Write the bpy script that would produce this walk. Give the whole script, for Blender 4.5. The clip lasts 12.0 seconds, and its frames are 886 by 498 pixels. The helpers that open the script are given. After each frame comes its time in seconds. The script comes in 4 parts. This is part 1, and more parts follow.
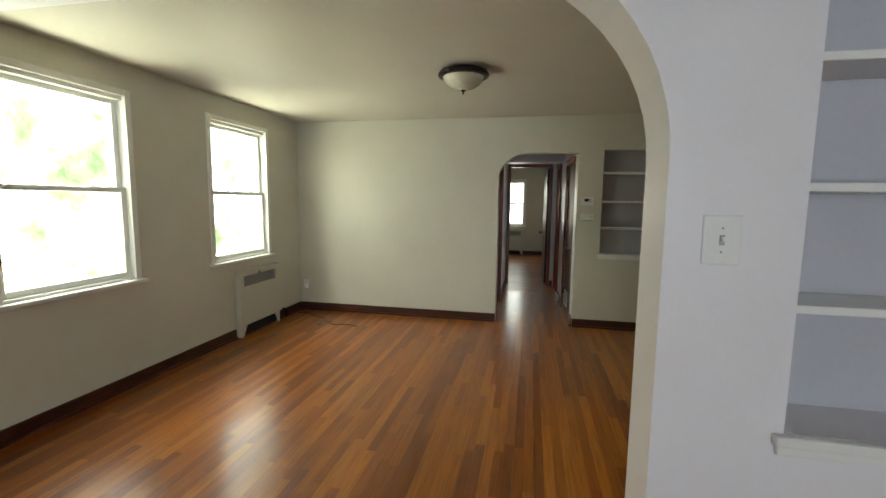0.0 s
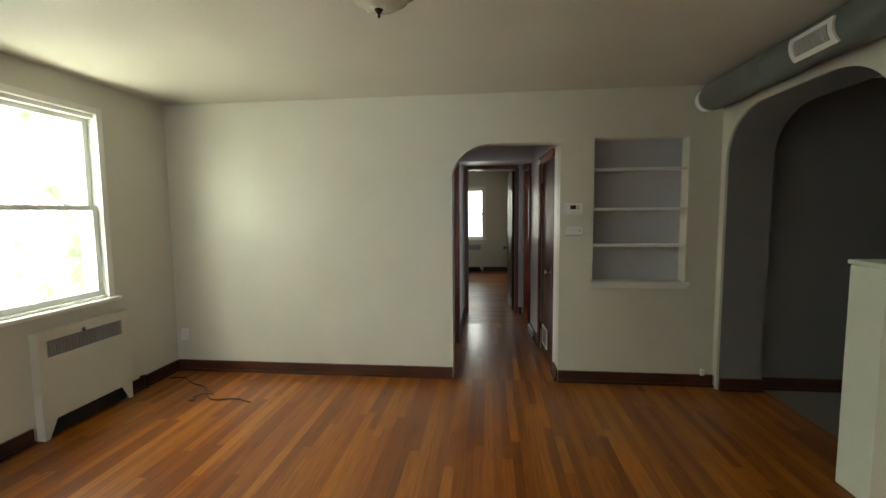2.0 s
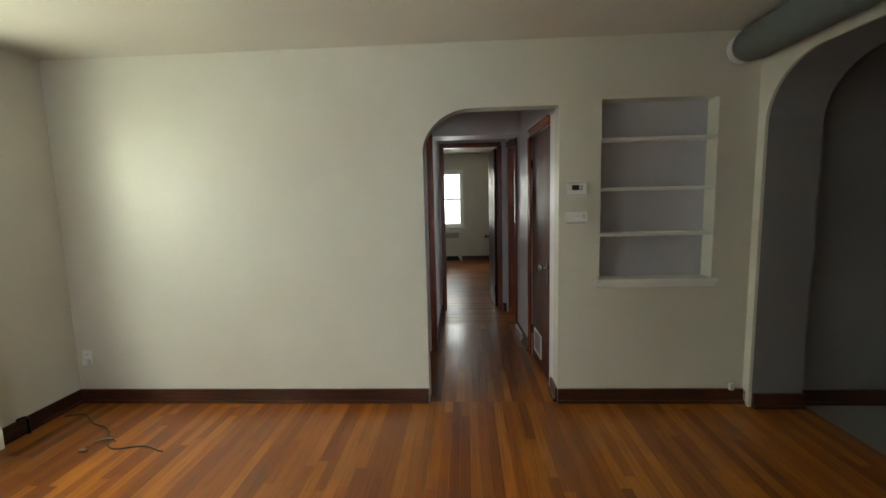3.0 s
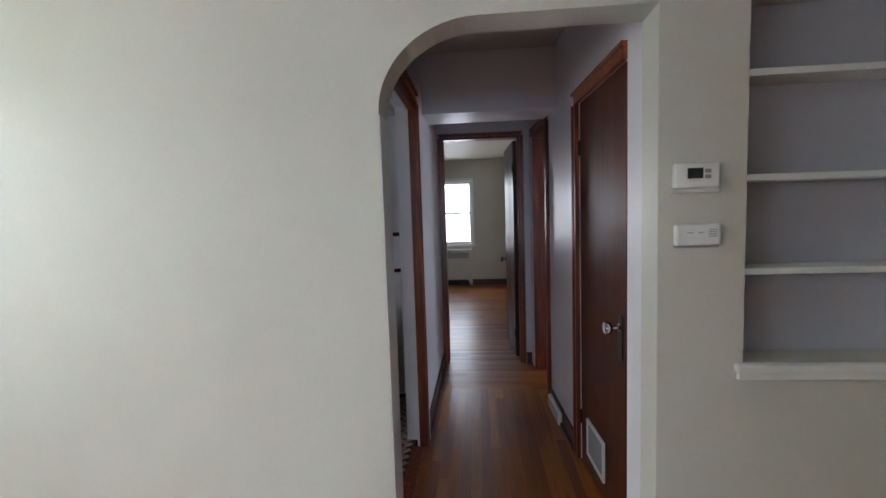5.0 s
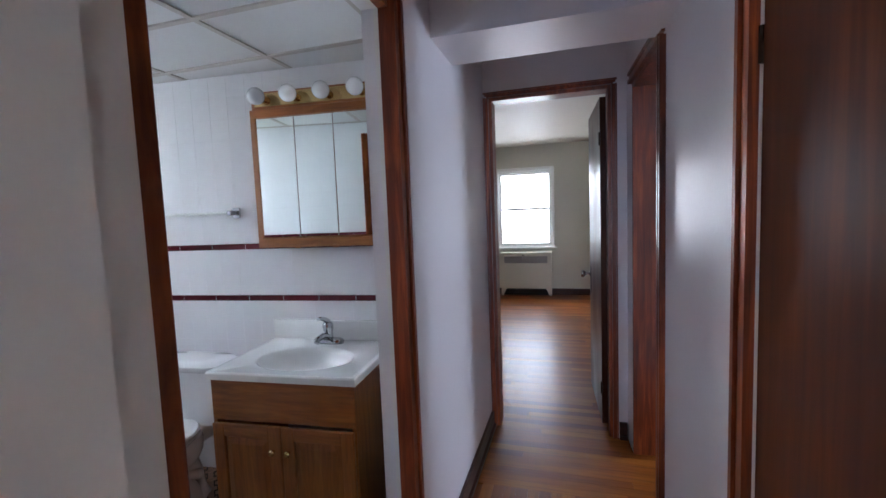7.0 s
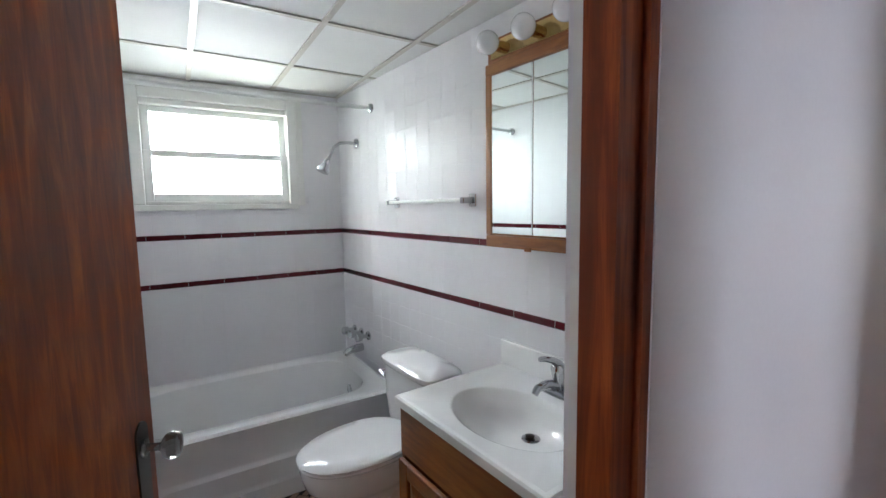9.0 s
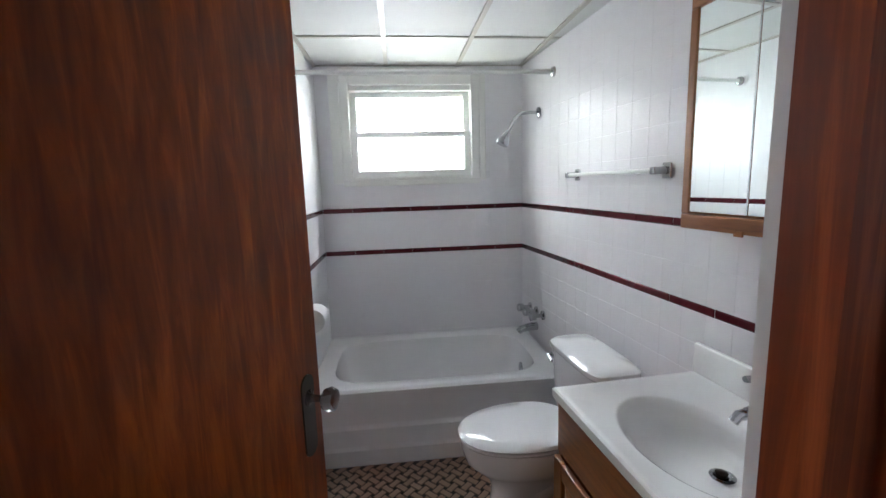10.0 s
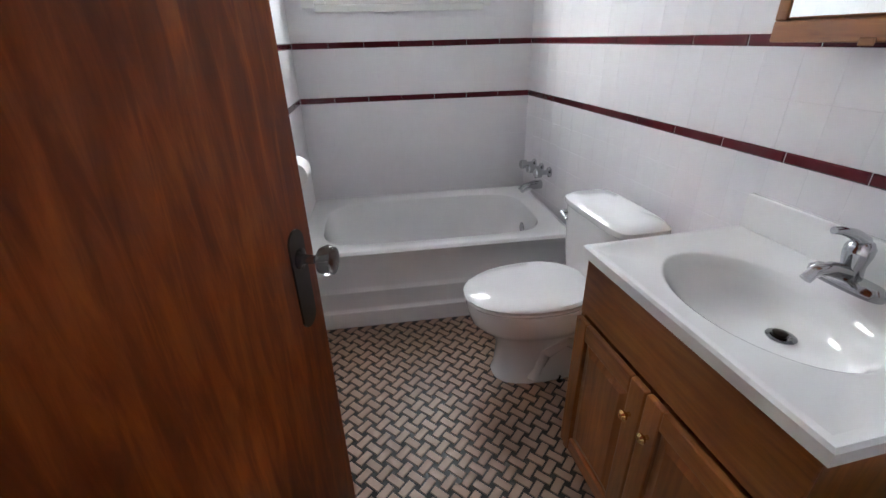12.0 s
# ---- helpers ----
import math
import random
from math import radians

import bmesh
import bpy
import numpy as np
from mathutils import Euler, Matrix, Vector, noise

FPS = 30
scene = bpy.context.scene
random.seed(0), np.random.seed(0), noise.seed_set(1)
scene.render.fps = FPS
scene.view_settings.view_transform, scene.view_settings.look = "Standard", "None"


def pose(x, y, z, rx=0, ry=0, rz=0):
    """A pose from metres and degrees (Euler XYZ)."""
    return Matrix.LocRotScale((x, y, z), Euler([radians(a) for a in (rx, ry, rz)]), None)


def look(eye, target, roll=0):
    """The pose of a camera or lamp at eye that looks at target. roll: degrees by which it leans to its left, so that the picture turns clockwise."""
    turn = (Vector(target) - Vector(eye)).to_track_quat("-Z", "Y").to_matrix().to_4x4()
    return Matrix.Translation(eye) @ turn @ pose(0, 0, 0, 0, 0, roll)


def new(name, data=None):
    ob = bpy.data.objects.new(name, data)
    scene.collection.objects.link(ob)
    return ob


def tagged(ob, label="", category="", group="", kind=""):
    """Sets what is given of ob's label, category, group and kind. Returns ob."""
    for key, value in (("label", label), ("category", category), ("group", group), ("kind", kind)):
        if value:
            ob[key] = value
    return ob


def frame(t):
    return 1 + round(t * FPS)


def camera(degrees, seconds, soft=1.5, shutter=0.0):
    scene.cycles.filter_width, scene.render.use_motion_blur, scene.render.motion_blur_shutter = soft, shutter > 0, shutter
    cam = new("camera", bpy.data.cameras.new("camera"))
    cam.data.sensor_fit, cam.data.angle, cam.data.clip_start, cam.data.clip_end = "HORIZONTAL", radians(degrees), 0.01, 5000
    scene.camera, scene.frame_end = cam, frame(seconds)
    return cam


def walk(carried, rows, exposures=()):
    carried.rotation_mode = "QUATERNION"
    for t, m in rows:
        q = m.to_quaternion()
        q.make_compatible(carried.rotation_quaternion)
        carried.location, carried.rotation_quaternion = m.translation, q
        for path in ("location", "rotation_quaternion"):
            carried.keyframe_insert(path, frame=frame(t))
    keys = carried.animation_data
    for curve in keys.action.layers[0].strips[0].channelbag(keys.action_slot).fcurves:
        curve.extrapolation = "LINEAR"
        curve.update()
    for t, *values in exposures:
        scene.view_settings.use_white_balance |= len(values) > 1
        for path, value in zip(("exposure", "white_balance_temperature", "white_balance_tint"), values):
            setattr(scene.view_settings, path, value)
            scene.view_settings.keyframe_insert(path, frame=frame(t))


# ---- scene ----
cam = camera(91.8, 12.0)
PATH = [
    (0, (-0.251, 0.628, 1.48), (-0.648, 2.575, 1.257), 0.7),
    (0.5, (-0.286, 1.023, 1.459), (-0.735, 2.96, 1.243), -1.0),
    (1, (-0.336, 1.368, 1.46), (-0.719, 3.313, 1.194), -0.5),
    (1.5, (-0.346, 1.764, 1.46), (-0.717, 3.714, 1.219), 0.1),
    (2, (-0.337, 2.142, 1.476), (-0.546, 4.123, 1.306), -0.5),
    (2.5, (-0.366, 2.518, 1.464), (-0.485, 4.501, 1.234), -1.7),
    (3, (-0.367, 2.913, 1.46), (-0.473, 4.896, 1.225), -1.4),
    (3.5, (-0.383, 3.29, 1.439), (-0.499, 5.28, 1.274), -2.6),
    (5.5, (-0.248, 4.749, 1.4), (-0.476, 6.73, 1.241), -0.6),
    (6, (-0.176, 5.085, 1.403), (-0.607, 7.029, 1.217), -0.5),
    (6.5, (-0.175, 5.388, 1.394), (-0.666, 7.32, 1.227), -2.0),
    (8.5, (-0.268, 6.328, 1.415), (-1.585, 7.818, 1.209), -1.3),
    (9, (-0.347, 6.467, 1.42), (-2.041, 7.511, 1.223), -0.9),
    (9.5, (-0.364, 6.575, 1.429), (-2.268, 7.13, 1.168), -0.5),
    (10, (-0.416, 6.605, 1.42), (-2.384, 6.805, 1.121), -1.7),
    (10.5, (-0.506, 6.592, 1.4), (-2.469, 6.722, 1.04), -2.6),
    (11, (-0.604, 6.563, 1.369), (-2.517, 6.789, 0.832), -1.1),
    (11.5, (-0.654, 6.539, 1.313), (-2.483, 6.781, 0.54), -0.6),
    (12, (-0.663, 6.539, 1.289), (-2.44, 6.789, 0.407), -1.4),
]
walk(cam, [(t, look(eye, target, roll)) for t, eye, target, roll in PATH],
     [(0, -0.35, 6650, 6), (2.5, -0.3, 6550, 7), (3.5, -0.02, 6050, 14), (5.5, 0.3, 5450, 19), (6.5, 0.78, 5300, 20), (8.5, 1.0, 5850, 16), (9.5, 1.1, 5850, 17), (10.5, 0.82, 5900, 19), (12, 1.3, 6000, 21)])

# ---- world and large lights ----
world = bpy.data.worlds.new("world")
scene.world = world
world.use_nodes = True
wn = world.node_tree
sky = wn.nodes.new("ShaderNodeTexSky")
sky.sky_type, sky.sun_disc = "NISHITA", False
sky.sun_elevation, sky.sun_rotation = radians(50), radians(-60)
wn.links.new(sky.outputs[0], wn.nodes["Background"].inputs[0])
wn.nodes["Background"].inputs[1].default_value = 0.15


def sun_lamp():
    data = bpy.data.lights.new("sun", "SUN")
    data.energy, data.angle, data.color = 0.8, radians(12), (1, 0.97, 0.92)
    ob = new("sun", data)
    ob.matrix_world = look((-20, 30, 30), (0, 5, 0))


def window_light(name, eye, target, width, height, watts, color=(0.93, 0.97, 1.0), spread=180):
    data = bpy.data.lights.new(name, "AREA")
    data.shape, data.size, data.size_y, data.energy, data.color = "RECTANGLE", width, height, watts, color
    data.spread = radians(spread)
    ob = new(name, data)
    ob.matrix_world = look(eye, target)


sun_lamp()
SKYL = (0.92, 0.97, 1.0)
window_light("sky_light_living_a", (-4.25, 2.95, 2.8), (-1.6, 2.95, 0.2), 2.0, 1.3, 130, (0.97, 1.0, 0.86))
window_light("sky_light_living_b", (-4.25, 4.72, 2.8), (-1.6, 4.72, 0.2), 2.0, 1.3, 130, (0.97, 1.0, 0.86))
# two added lamps below the sills brighten the ceiling, like light off grass
window_light("upward_fill_a", (-4.3, 2.95, 0.05), (-1.6, 2.95, 2.3), 1.5, 1.1, 125, (0.97, 1.0, 0.74))
window_light("upward_fill_b", (-4.3, 4.72, 0.05), (-1.6, 4.72, 2.3), 1.5, 1.1, 125, (0.97, 1.0, 0.74))
window_light("sky_light_bath", (-3.52, 6.71, 1.79), (-1.2, 6.5, 0.75), 0.8, 0.5, 4.2, (0.97, 1.0, 0.97), 105)
window_light("sky_light_bedroom", (-0.88, 13.22, 1.46), (-0.88, 9, 0.9), 0.88, 1.25, 24, (1.0, 0.97, 0.88))
window_light("sky_light_spare_room", (1.25, 13.22, 1.46), (1.25, 9, 1.0), 0.88, 1.25, 30, SKYL)
# added lamp behind an assumed window, brightens the hall's west wall
window_light("hall_fill_corner", (3.74, 9.75, 1.5), (0, 9.0, 1.3), 1.2, 1.25, 42, SKYL)
window_light("sky_light_front_a", (0.2, -2.72, 1.5), (0.2, 0, 1.3), 1.6, 1.35, 57, (0.84, 0.90, 1.0))

# ---- materials ----
def nodes_of(name):
    m = bpy.data.materials.new(name)
    m.use_nodes = True
    t = m.node_tree
    return m, t, t.nodes["Principled BSDF"]


def add(t, kind, **inputs):
    n = t.nodes.new(kind)
    for k, v in inputs.items():
        n.inputs[k.replace("_", " ")].default_value = v
    return n


def position(t, scale):
    g = t.nodes.new("ShaderNodeNewGeometry")
    m = t.nodes.new("ShaderNodeVectorMath")
    m.operation = "MULTIPLY"
    m.inputs[1].default_value = scale
    t.links.new(g.outputs["Position"], m.inputs[0])
    return m.outputs[0]


def ramp(t, source, stops):
    r = t.nodes.new("ShaderNodeValToRGB")
    e = r.color_ramp.elements
    while len(e) < len(stops):
        e.new(0.5)
    for i, (p, c) in enumerate(stops):
        e[i].position, e[i].color = p, (*c, 1)
    t.links.new(source, r.inputs[0])
    return r.outputs[0]


def plain(name, a, b=None, rough=0.6, metal=0.0, grain=60.0, blotch=2.5, bump=0.1, coat=0.0, stretch=(1, 1, 1)):
    """A surface between two near colours, with blotches, fine grain and relief."""
    b = b or tuple(c * 0.88 for c in a)
    m, t, p = nodes_of(name)
    big = add(t, "ShaderNodeTexNoise", Scale=blotch, Detail=3.0)
    small = add(t, "ShaderNodeTexNoise", Scale=grain, Detail=4.0)
    for n in (big, small):
        t.links.new(position(t, stretch), n.inputs["Vector"])
    mix = t.nodes.new("ShaderNodeMath")
    mix.operation = "MULTIPLY_ADD"
    mix.inputs[1].default_value = 0.35
    t.links.new(small.outputs[0], mix.inputs[0])
    half = t.nodes.new("ShaderNodeMath")
    half.operation = "MULTIPLY"
    half.inputs[1].default_value = 0.65
    t.links.new(big.outputs[0], half.inputs[0])
    t.links.new(half.outputs[0], mix.inputs[2])
    t.links.new(ramp(t, mix.outputs[0], [(0.3, b), (0.7, a)]), p.inputs["Base Color"])
    t.links.new(ramp(t, big.outputs[0], [(0.3, (rough * 0.85,) * 3), (0.7, (min(1, rough * 1.15),) * 3)]), p.inputs["Roughness"])
    p.inputs["Metallic"].default_value = metal
    p.inputs["Coat Weight"].default_value = coat
    p.inputs["Coat Roughness"].default_value = 0.12
    if bump:
        bn = add(t, "ShaderNodeBump", Strength=bump, Distance=0.003)
        t.links.new(small.outputs[0], bn.inputs["Height"])
        t.links.new(bn.outputs[0], p.inputs["Normal"])
    return m


def board_wood(name, stretch, gloss=0.31, coat=0.35, spec=0.4):
    """Oiled strip oak: every board its own tone, with grain along it and a worn gloss."""
    m, t, p = nodes_of(name)
    oi = t.nodes.new("ShaderNodeObjectInfo")
    ge = t.nodes.new("ShaderNodeNewGeometry")
    s = t.nodes.new("ShaderNodeMath")
    s.operation = "ADD"
    t.links.new(oi.outputs["Random"], s.inputs[0])
    t.links.new(ge.outputs["Random Per Island"], s.inputs[1])
    f = t.nodes.new("ShaderNodeMath")
    f.operation = "FRACT"
    t.links.new(s.outputs[0], f.inputs[0])
    tone = ramp(t, f.outputs[0], [(0.0, (0.16, 0.038, 0.003)), (0.3, (0.22, 0.061, 0.005)), (0.65, (0.29, 0.091, 0.008)), (0.9, (0.38, 0.130, 0.013)), (1.0, (0.18, 0.044, 0.004))])
    off = t.nodes.new("ShaderNodeVectorMath")
    off.operation = "ADD"
    t.links.new(position(t, stretch), off.inputs[0])
    t.links.new(f.outputs[0], off.inputs[1])
    g = add(t, "ShaderNodeTexNoise", Scale=1.0, Detail=6.0, Roughness=0.65)
    t.links.new(off.outputs[0], g.inputs["Vector"])
    dark = ramp(t, g.outputs[0], [(0.3, (0.5, 0.42, 0.38)), (0.55, (1, 1, 1))])
    mul = t.nodes.new("ShaderNodeMix")
    mul.data_type, mul.blend_type = "RGBA", "MULTIPLY"
    mul.inputs[0].default_value = 0.8
    t.links.new(tone, mul.inputs[6])
    t.links.new(dark, mul.inputs[7])
    t.links.new(mul.outputs[2], p.inputs["Base Color"])
    w = add(t, "ShaderNodeTexNoise", Scale=5.0, Detail=2.0)
    t.links.new(position(t, (1, 1, 1)), w.inputs["Vector"])
    t.links.new(ramp(t, w.outputs[0], [(0.2, (gloss * 0.93,) * 3), (0.8, (gloss * 1.08,) * 3)]), p.inputs["Roughness"])
    p.inputs["Specular IOR Level"].default_value = spec
    p.inputs["Coat Weight"].default_value = coat
    p.inputs["Coat Roughness"].default_value = 0.16
    bn = add(t, "ShaderNodeBump", Strength=0.06, Distance=0.001)
    t.links.new(g.outputs[0], bn.inputs["Height"])
    t.links.new(bn.outputs[0], p.inputs["Normal"])
    return m


def stained_wood(name, lo, mid, hi, stretch, rough=0.3, coat=0.3, spec=0.5):
    m, t, p = nodes_of(name)
    g = add(t, "ShaderNodeTexNoise", Scale=1.0, Detail=7.0, Roughness=0.6, Distortion=0.6)
    t.links.new(position(t, stretch), g.inputs["Vector"])
    b = add(t, "ShaderNodeTexNoise", Scale=2.2, Detail=3.0)
    t.links.new(position(t, (1, 1, 0.6)), b.inputs["Vector"])
    k = t.nodes.new("ShaderNodeMath")
    k.operation = "MULTIPLY_ADD"
    k.inputs[1].default_value = 0.45
    t.links.new(b.outputs[0], k.inputs[0])
    h = t.nodes.new("ShaderNodeMath")
    h.operation = "MULTIPLY"
    h.inputs[1].default_value = 0.55
    t.links.new(g.outputs[0], h.inputs[0])
    t.links.new(h.outputs[0], k.inputs[2])
    t.links.new(ramp(t, k.outputs[0], [(0.34, lo), (0.5, mid), (0.66, hi)]), p.inputs["Base Color"])
    t.links.new(ramp(t, b.outputs[0], [(0.3, (rough * 0.8,) * 3), (0.7, (rough * 1.4,) * 3)]), p.inputs["Roughness"])
    p.inputs["Coat Weight"].default_value = coat
    p.inputs["Coat Roughness"].default_value = 0.25
    p.inputs["Specular IOR Level"].default_value = spec
    bn = add(t, "ShaderNodeBump", Strength=0.15, Distance=0.002)
    t.links.new(g.outputs[0], bn.inputs["Height"])
    t.links.new(bn.outputs[0], p.inputs["Normal"])
    return m


def glass(name):
    m, t, p = nodes_of(name)
    p.inputs["Base Color"].default_value = (0.97, 1, 0.98, 1)
    p.inputs["Roughness"].default_value = 0.02
    p.inputs["Transmission Weight"].default_value = 1
    p.inputs["IOR"].default_value = 1.1
    return m


def glow(name, color, strength):
    m, t, p = nodes_of(name)
    p.inputs["Base Color"].default_value = (*color, 1)
    p.inputs["Emission Color"].default_value = (*color, 1)
    p.inputs["Emission Strength"].default_value = strength
    return m


def foliage_backdrop():
    m, t, p = nodes_of("glowing_garden")
    n = add(t, "ShaderNodeTexNoise", Scale=1.3, Detail=6.0, Roughness=0.7)
    t.links.new(position(t, (1, 1, 1)), n.inputs["Vector"])
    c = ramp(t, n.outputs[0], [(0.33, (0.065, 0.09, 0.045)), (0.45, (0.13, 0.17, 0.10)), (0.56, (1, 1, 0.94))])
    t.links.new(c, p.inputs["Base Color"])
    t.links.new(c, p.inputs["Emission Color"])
    # foliage emits light itself, for white panes, floor glare and room light
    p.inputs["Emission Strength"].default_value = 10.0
    return m


M_LIVING = plain("cream_wall_paint", (0.62, 0.605, 0.525), (0.57, 0.555, 0.475), 0.5, bump=0.12, grain=90)
M_HALL = plain("pale_grey_wall_paint", (0.78, 0.76, 0.78), (0.73, 0.71, 0.73), 0.38, bump=0.12, grain=90)
M_CEIL = plain("ceiling_paint", (0.60, 0.565, 0.50), (0.54, 0.50, 0.44), 0.6, bump=0.15, grain=70)
# darker bluish tone that puts the niche's shade into its back
M_NICHE_SHADE = plain("niche_shade_blue_grey", (0.5, 0.5, 0.55), (0.45, 0.45, 0.5), 0.55, bump=0.1)
M_WHITE = plain("white_trim_paint", (0.78, 0.78, 0.75), (0.72, 0.72, 0.69), 0.35, bump=0.05)
M_VINYL = plain("white_vinyl", (0.8, 0.81, 0.79), (0.75, 0.76, 0.74), 0.3, bump=0.0)
M_BOARD = board_wood("strip_oak_lengthwise", (70, 3.5, 70))
M_BOARD_X = board_wood("strip_oak_crosswise", (3.5, 70, 70), 0.36, 0.08, 0.25)
M_SUB = plain("dark_joint", (0.035, 0.015, 0.006), rough=0.8, bump=0)
M_DOOR = stained_wood("dark_mahogany_stain", (0.11, 0.019, 0.003), (0.235, 0.047, 0.006), (0.46, 0.11, 0.013), (38, 38, 5), 0.4, 0.0, 0.25)
# closet and bedroom doors: darker tone and longer grain than the bathroom door
M_DOOR_DARK = stained_wood("darker_door_wood", (0.03, 0.007, 0.002), (0.055, 0.013, 0.003), (0.10, 0.026, 0.005), (22, 22, 1.2), 0.36, 0.0, 0.2)
M_TRIM = stained_wood("dark_red_trim_stain", (0.06, 0.012, 0.003), (0.19, 0.034, 0.006), (0.48, 0.115, 0.02), (40, 40, 2.5), 0.36, 0.15)
M_BASEB = stained_wood("dark_baseboard_stain", (0.018, 0.006, 0.004), (0.045, 0.012, 0.006), (0.09, 0.024, 0.01), (5, 5, 60), 0.35)
M_OAK = stained_wood("honey_oak", (0.15, 0.046, 0.009), (0.27, 0.09, 0.017), (0.38, 0.14, 0.03), (45, 45, 4), 0.35, 0.2)
M_OAK_X = stained_wood("honey_oak_cross", (0.15, 0.046, 0.009), (0.27, 0.09, 0.017), (0.38, 0.14, 0.03), (4, 45, 45), 0.35, 0.2)
M_TILE = plain("white_glazed_tile", (0.79, 0.78, 0.80), (0.76, 0.75, 0.77), 0.36, grain=20, bump=0.02)
M_TILE.node_tree.nodes["Principled BSDF"].inputs["Specular IOR Level"].default_value = 0.3
M_GROUT = plain("pale_grout", (0.77, 0.76, 0.78), rough=0.35, bump=0.02)
M_MAROON = plain("maroon_glazed_tile", (0.105, 0.012, 0.018), (0.07, 0.008, 0.012), 0.16, bump=0.02)
M_PORC = plain("white_porcelain", (0.82, 0.82, 0.82), (0.79, 0.79, 0.8), 0.1, grain=10, bump=0.0, coat=0.5)
M_MARBLE = plain("cultured_marble", (0.84, 0.84, 0.83), (0.8, 0.8, 0.79), 0.14, grain=12, bump=0.0, coat=0.4)
M_CHROME = plain("chrome", (0.58, 0.59, 0.61), (0.46, 0.47, 0.49), 0.12, 1.0, bump=0)
M_BRASS = plain("polished_brass", (0.75, 0.55, 0.25), (0.6, 0.42, 0.18), 0.15, 1.0, bump=0)
M_DARKMET = plain("aged_bronze", (0.05, 0.035, 0.025), (0.025, 0.018, 0.014), 0.3, 0.8, bump=0.05)
M_MOSAIC = plain("beige_mosaic_tile", (0.43, 0.285, 0.21), (0.35, 0.23, 0.165), 0.34, grain=40, bump=0.05)
M_MOSGROUT = plain("black_mosaic_joint", (0.028, 0.021, 0.018), rough=0.5, bump=0.1)
M_DUCT = plain("grey_green_duct_paint", (0.13, 0.15, 0.14), (0.1, 0.115, 0.11), 0.45, bump=0.2)
M_KFLOOR = plain("grey_vinyl_tile", (0.2, 0.2, 0.18), (0.15, 0.15, 0.14), 0.4, bump=0.1)
# kitchen grey set dark so that its colour carries the shade there
M_KSHADE = plain("kitchen_shade_grey", (0.22, 0.215, 0.22), (0.19, 0.185, 0.19), 0.6)
M_PANEL = plain("off_white_enamel", (0.66, 0.7, 0.62), (0.62, 0.66, 0.58), 0.35)
M_BLACK = plain("black_void", (0.012, 0.012, 0.012), rough=0.8, bump=0)
M_CORD = plain("black_rubber_cord", (0.02, 0.018, 0.016), rough=0.4, bump=0)
M_GREYPL = plain("grey_plastic", (0.33, 0.33, 0.33), rough=0.4, bump=0)
M_SCREEN = plain("dark_display", (0.03, 0.035, 0.035), rough=0.2, bump=0)
M_CEILT = plain("acoustic_ceiling_panel", (0.75, 0.75, 0.74), (0.68, 0.68, 0.67), 0.8, grain=160, bump=0.3)
M_GRID = plain("ceiling_grid_metal", (0.55, 0.52, 0.47), (0.48, 0.45, 0.4), 0.4)
M_FROST = plain("frosted_alabaster_glass", (0.62, 0.62, 0.52), (0.54, 0.53, 0.42), 0.25, grain=14, blotch=7, bump=0, coat=0.3)
M_BULB = plain("opal_bulb_glass", (0.82, 0.82, 0.84), rough=0.12, bump=0, coat=0.5)
M_PAPER = plain("white_paper", (0.82, 0.82, 0.82), rough=0.9)
M_GLASS = glass("window_glass")
M_KNOB = glass("clear_glass_knob")
M_KNOB.node_tree.nodes["Principled BSDF"].inputs["IOR"].default_value = 1.45
M_KNOB.node_tree.nodes["Principled BSDF"].inputs["Base Color"].default_value = (0.35, 0.33, 0.32, 1)
M_MIRROR, _mt, _mp = nodes_of("mirror")
_mp.inputs["Base Color"].default_value = (0.86, 0.92, 0.89, 1)
_mp.inputs["Metallic"].default_value, _mp.inputs["Roughness"].default_value = 1, 0.015
M_GARDEN = foliage_backdrop()
M_PAVE = plain("grass_ground", (0.1, 0.14, 0.05), (0.06, 0.09, 0.03), 0.9)


# ---- building helpers ----
def box(bm, x0, x1, y0, y1, z0, z1, m=None):
    vs = [bm.verts.new(p) for p in ((x0, y0, z0), (x1, y0, z0), (x1, y1, z0), (x0, y1, z0), (x0, y0, z1), (x1, y0, z1), (x1, y1, z1), (x0, y1, z1))]
    for f in ((3, 2, 1, 0), (4, 5, 6, 7), (0, 1, 5, 4), (1, 2, 6, 5), (2, 3, 7, 6), (3, 0, 4, 7)):
        bm.faces.new([vs[i] for i in f])
    if m is not None:
        bmesh.ops.transform(bm, matrix=m, verts=vs)
    return bm


def bx(*a, bevel=0.0, seg=2):
    bm = box(bmesh.new(), *a)
    if bevel:
        bmesh.ops.bevel(bm, geom=bm.edges[:], offset=bevel, segments=seg, affect="EDGES", profile=0.5)
    return bm


def lathe(profile, at=(0, 0, 0), axis="z", n=24, squash=(1, 1), cap=True):
    """A turned shape: (radius, height) from bottom to top."""
    bm = bmesh.new()
    rings = []
    for r, h in profile:
        ring = []
        for i in range(n):
            a = 2 * math.pi * i / n
            u, v = r * math.cos(a) * squash[0], r * math.sin(a) * squash[1]
            p = {"z": (u, v, h), "x": (h, u, v), "y": (u, h, v)}[axis]
            ring.append(bm.verts.new([p[k] + at[k] for k in range(3)]))
        rings.append(ring)
    for a, b in zip(rings, rings[1:]):
        for i in range(n):
            bm.faces.new((a[i], a[(i + 1) % n], b[(i + 1) % n], b[i]))
    if cap:
        bm.faces.new(rings[0][::-1])
        bm.faces.new(rings[-1])
    bmesh.ops.recalc_face_normals(bm, faces=bm.faces)
    return bm


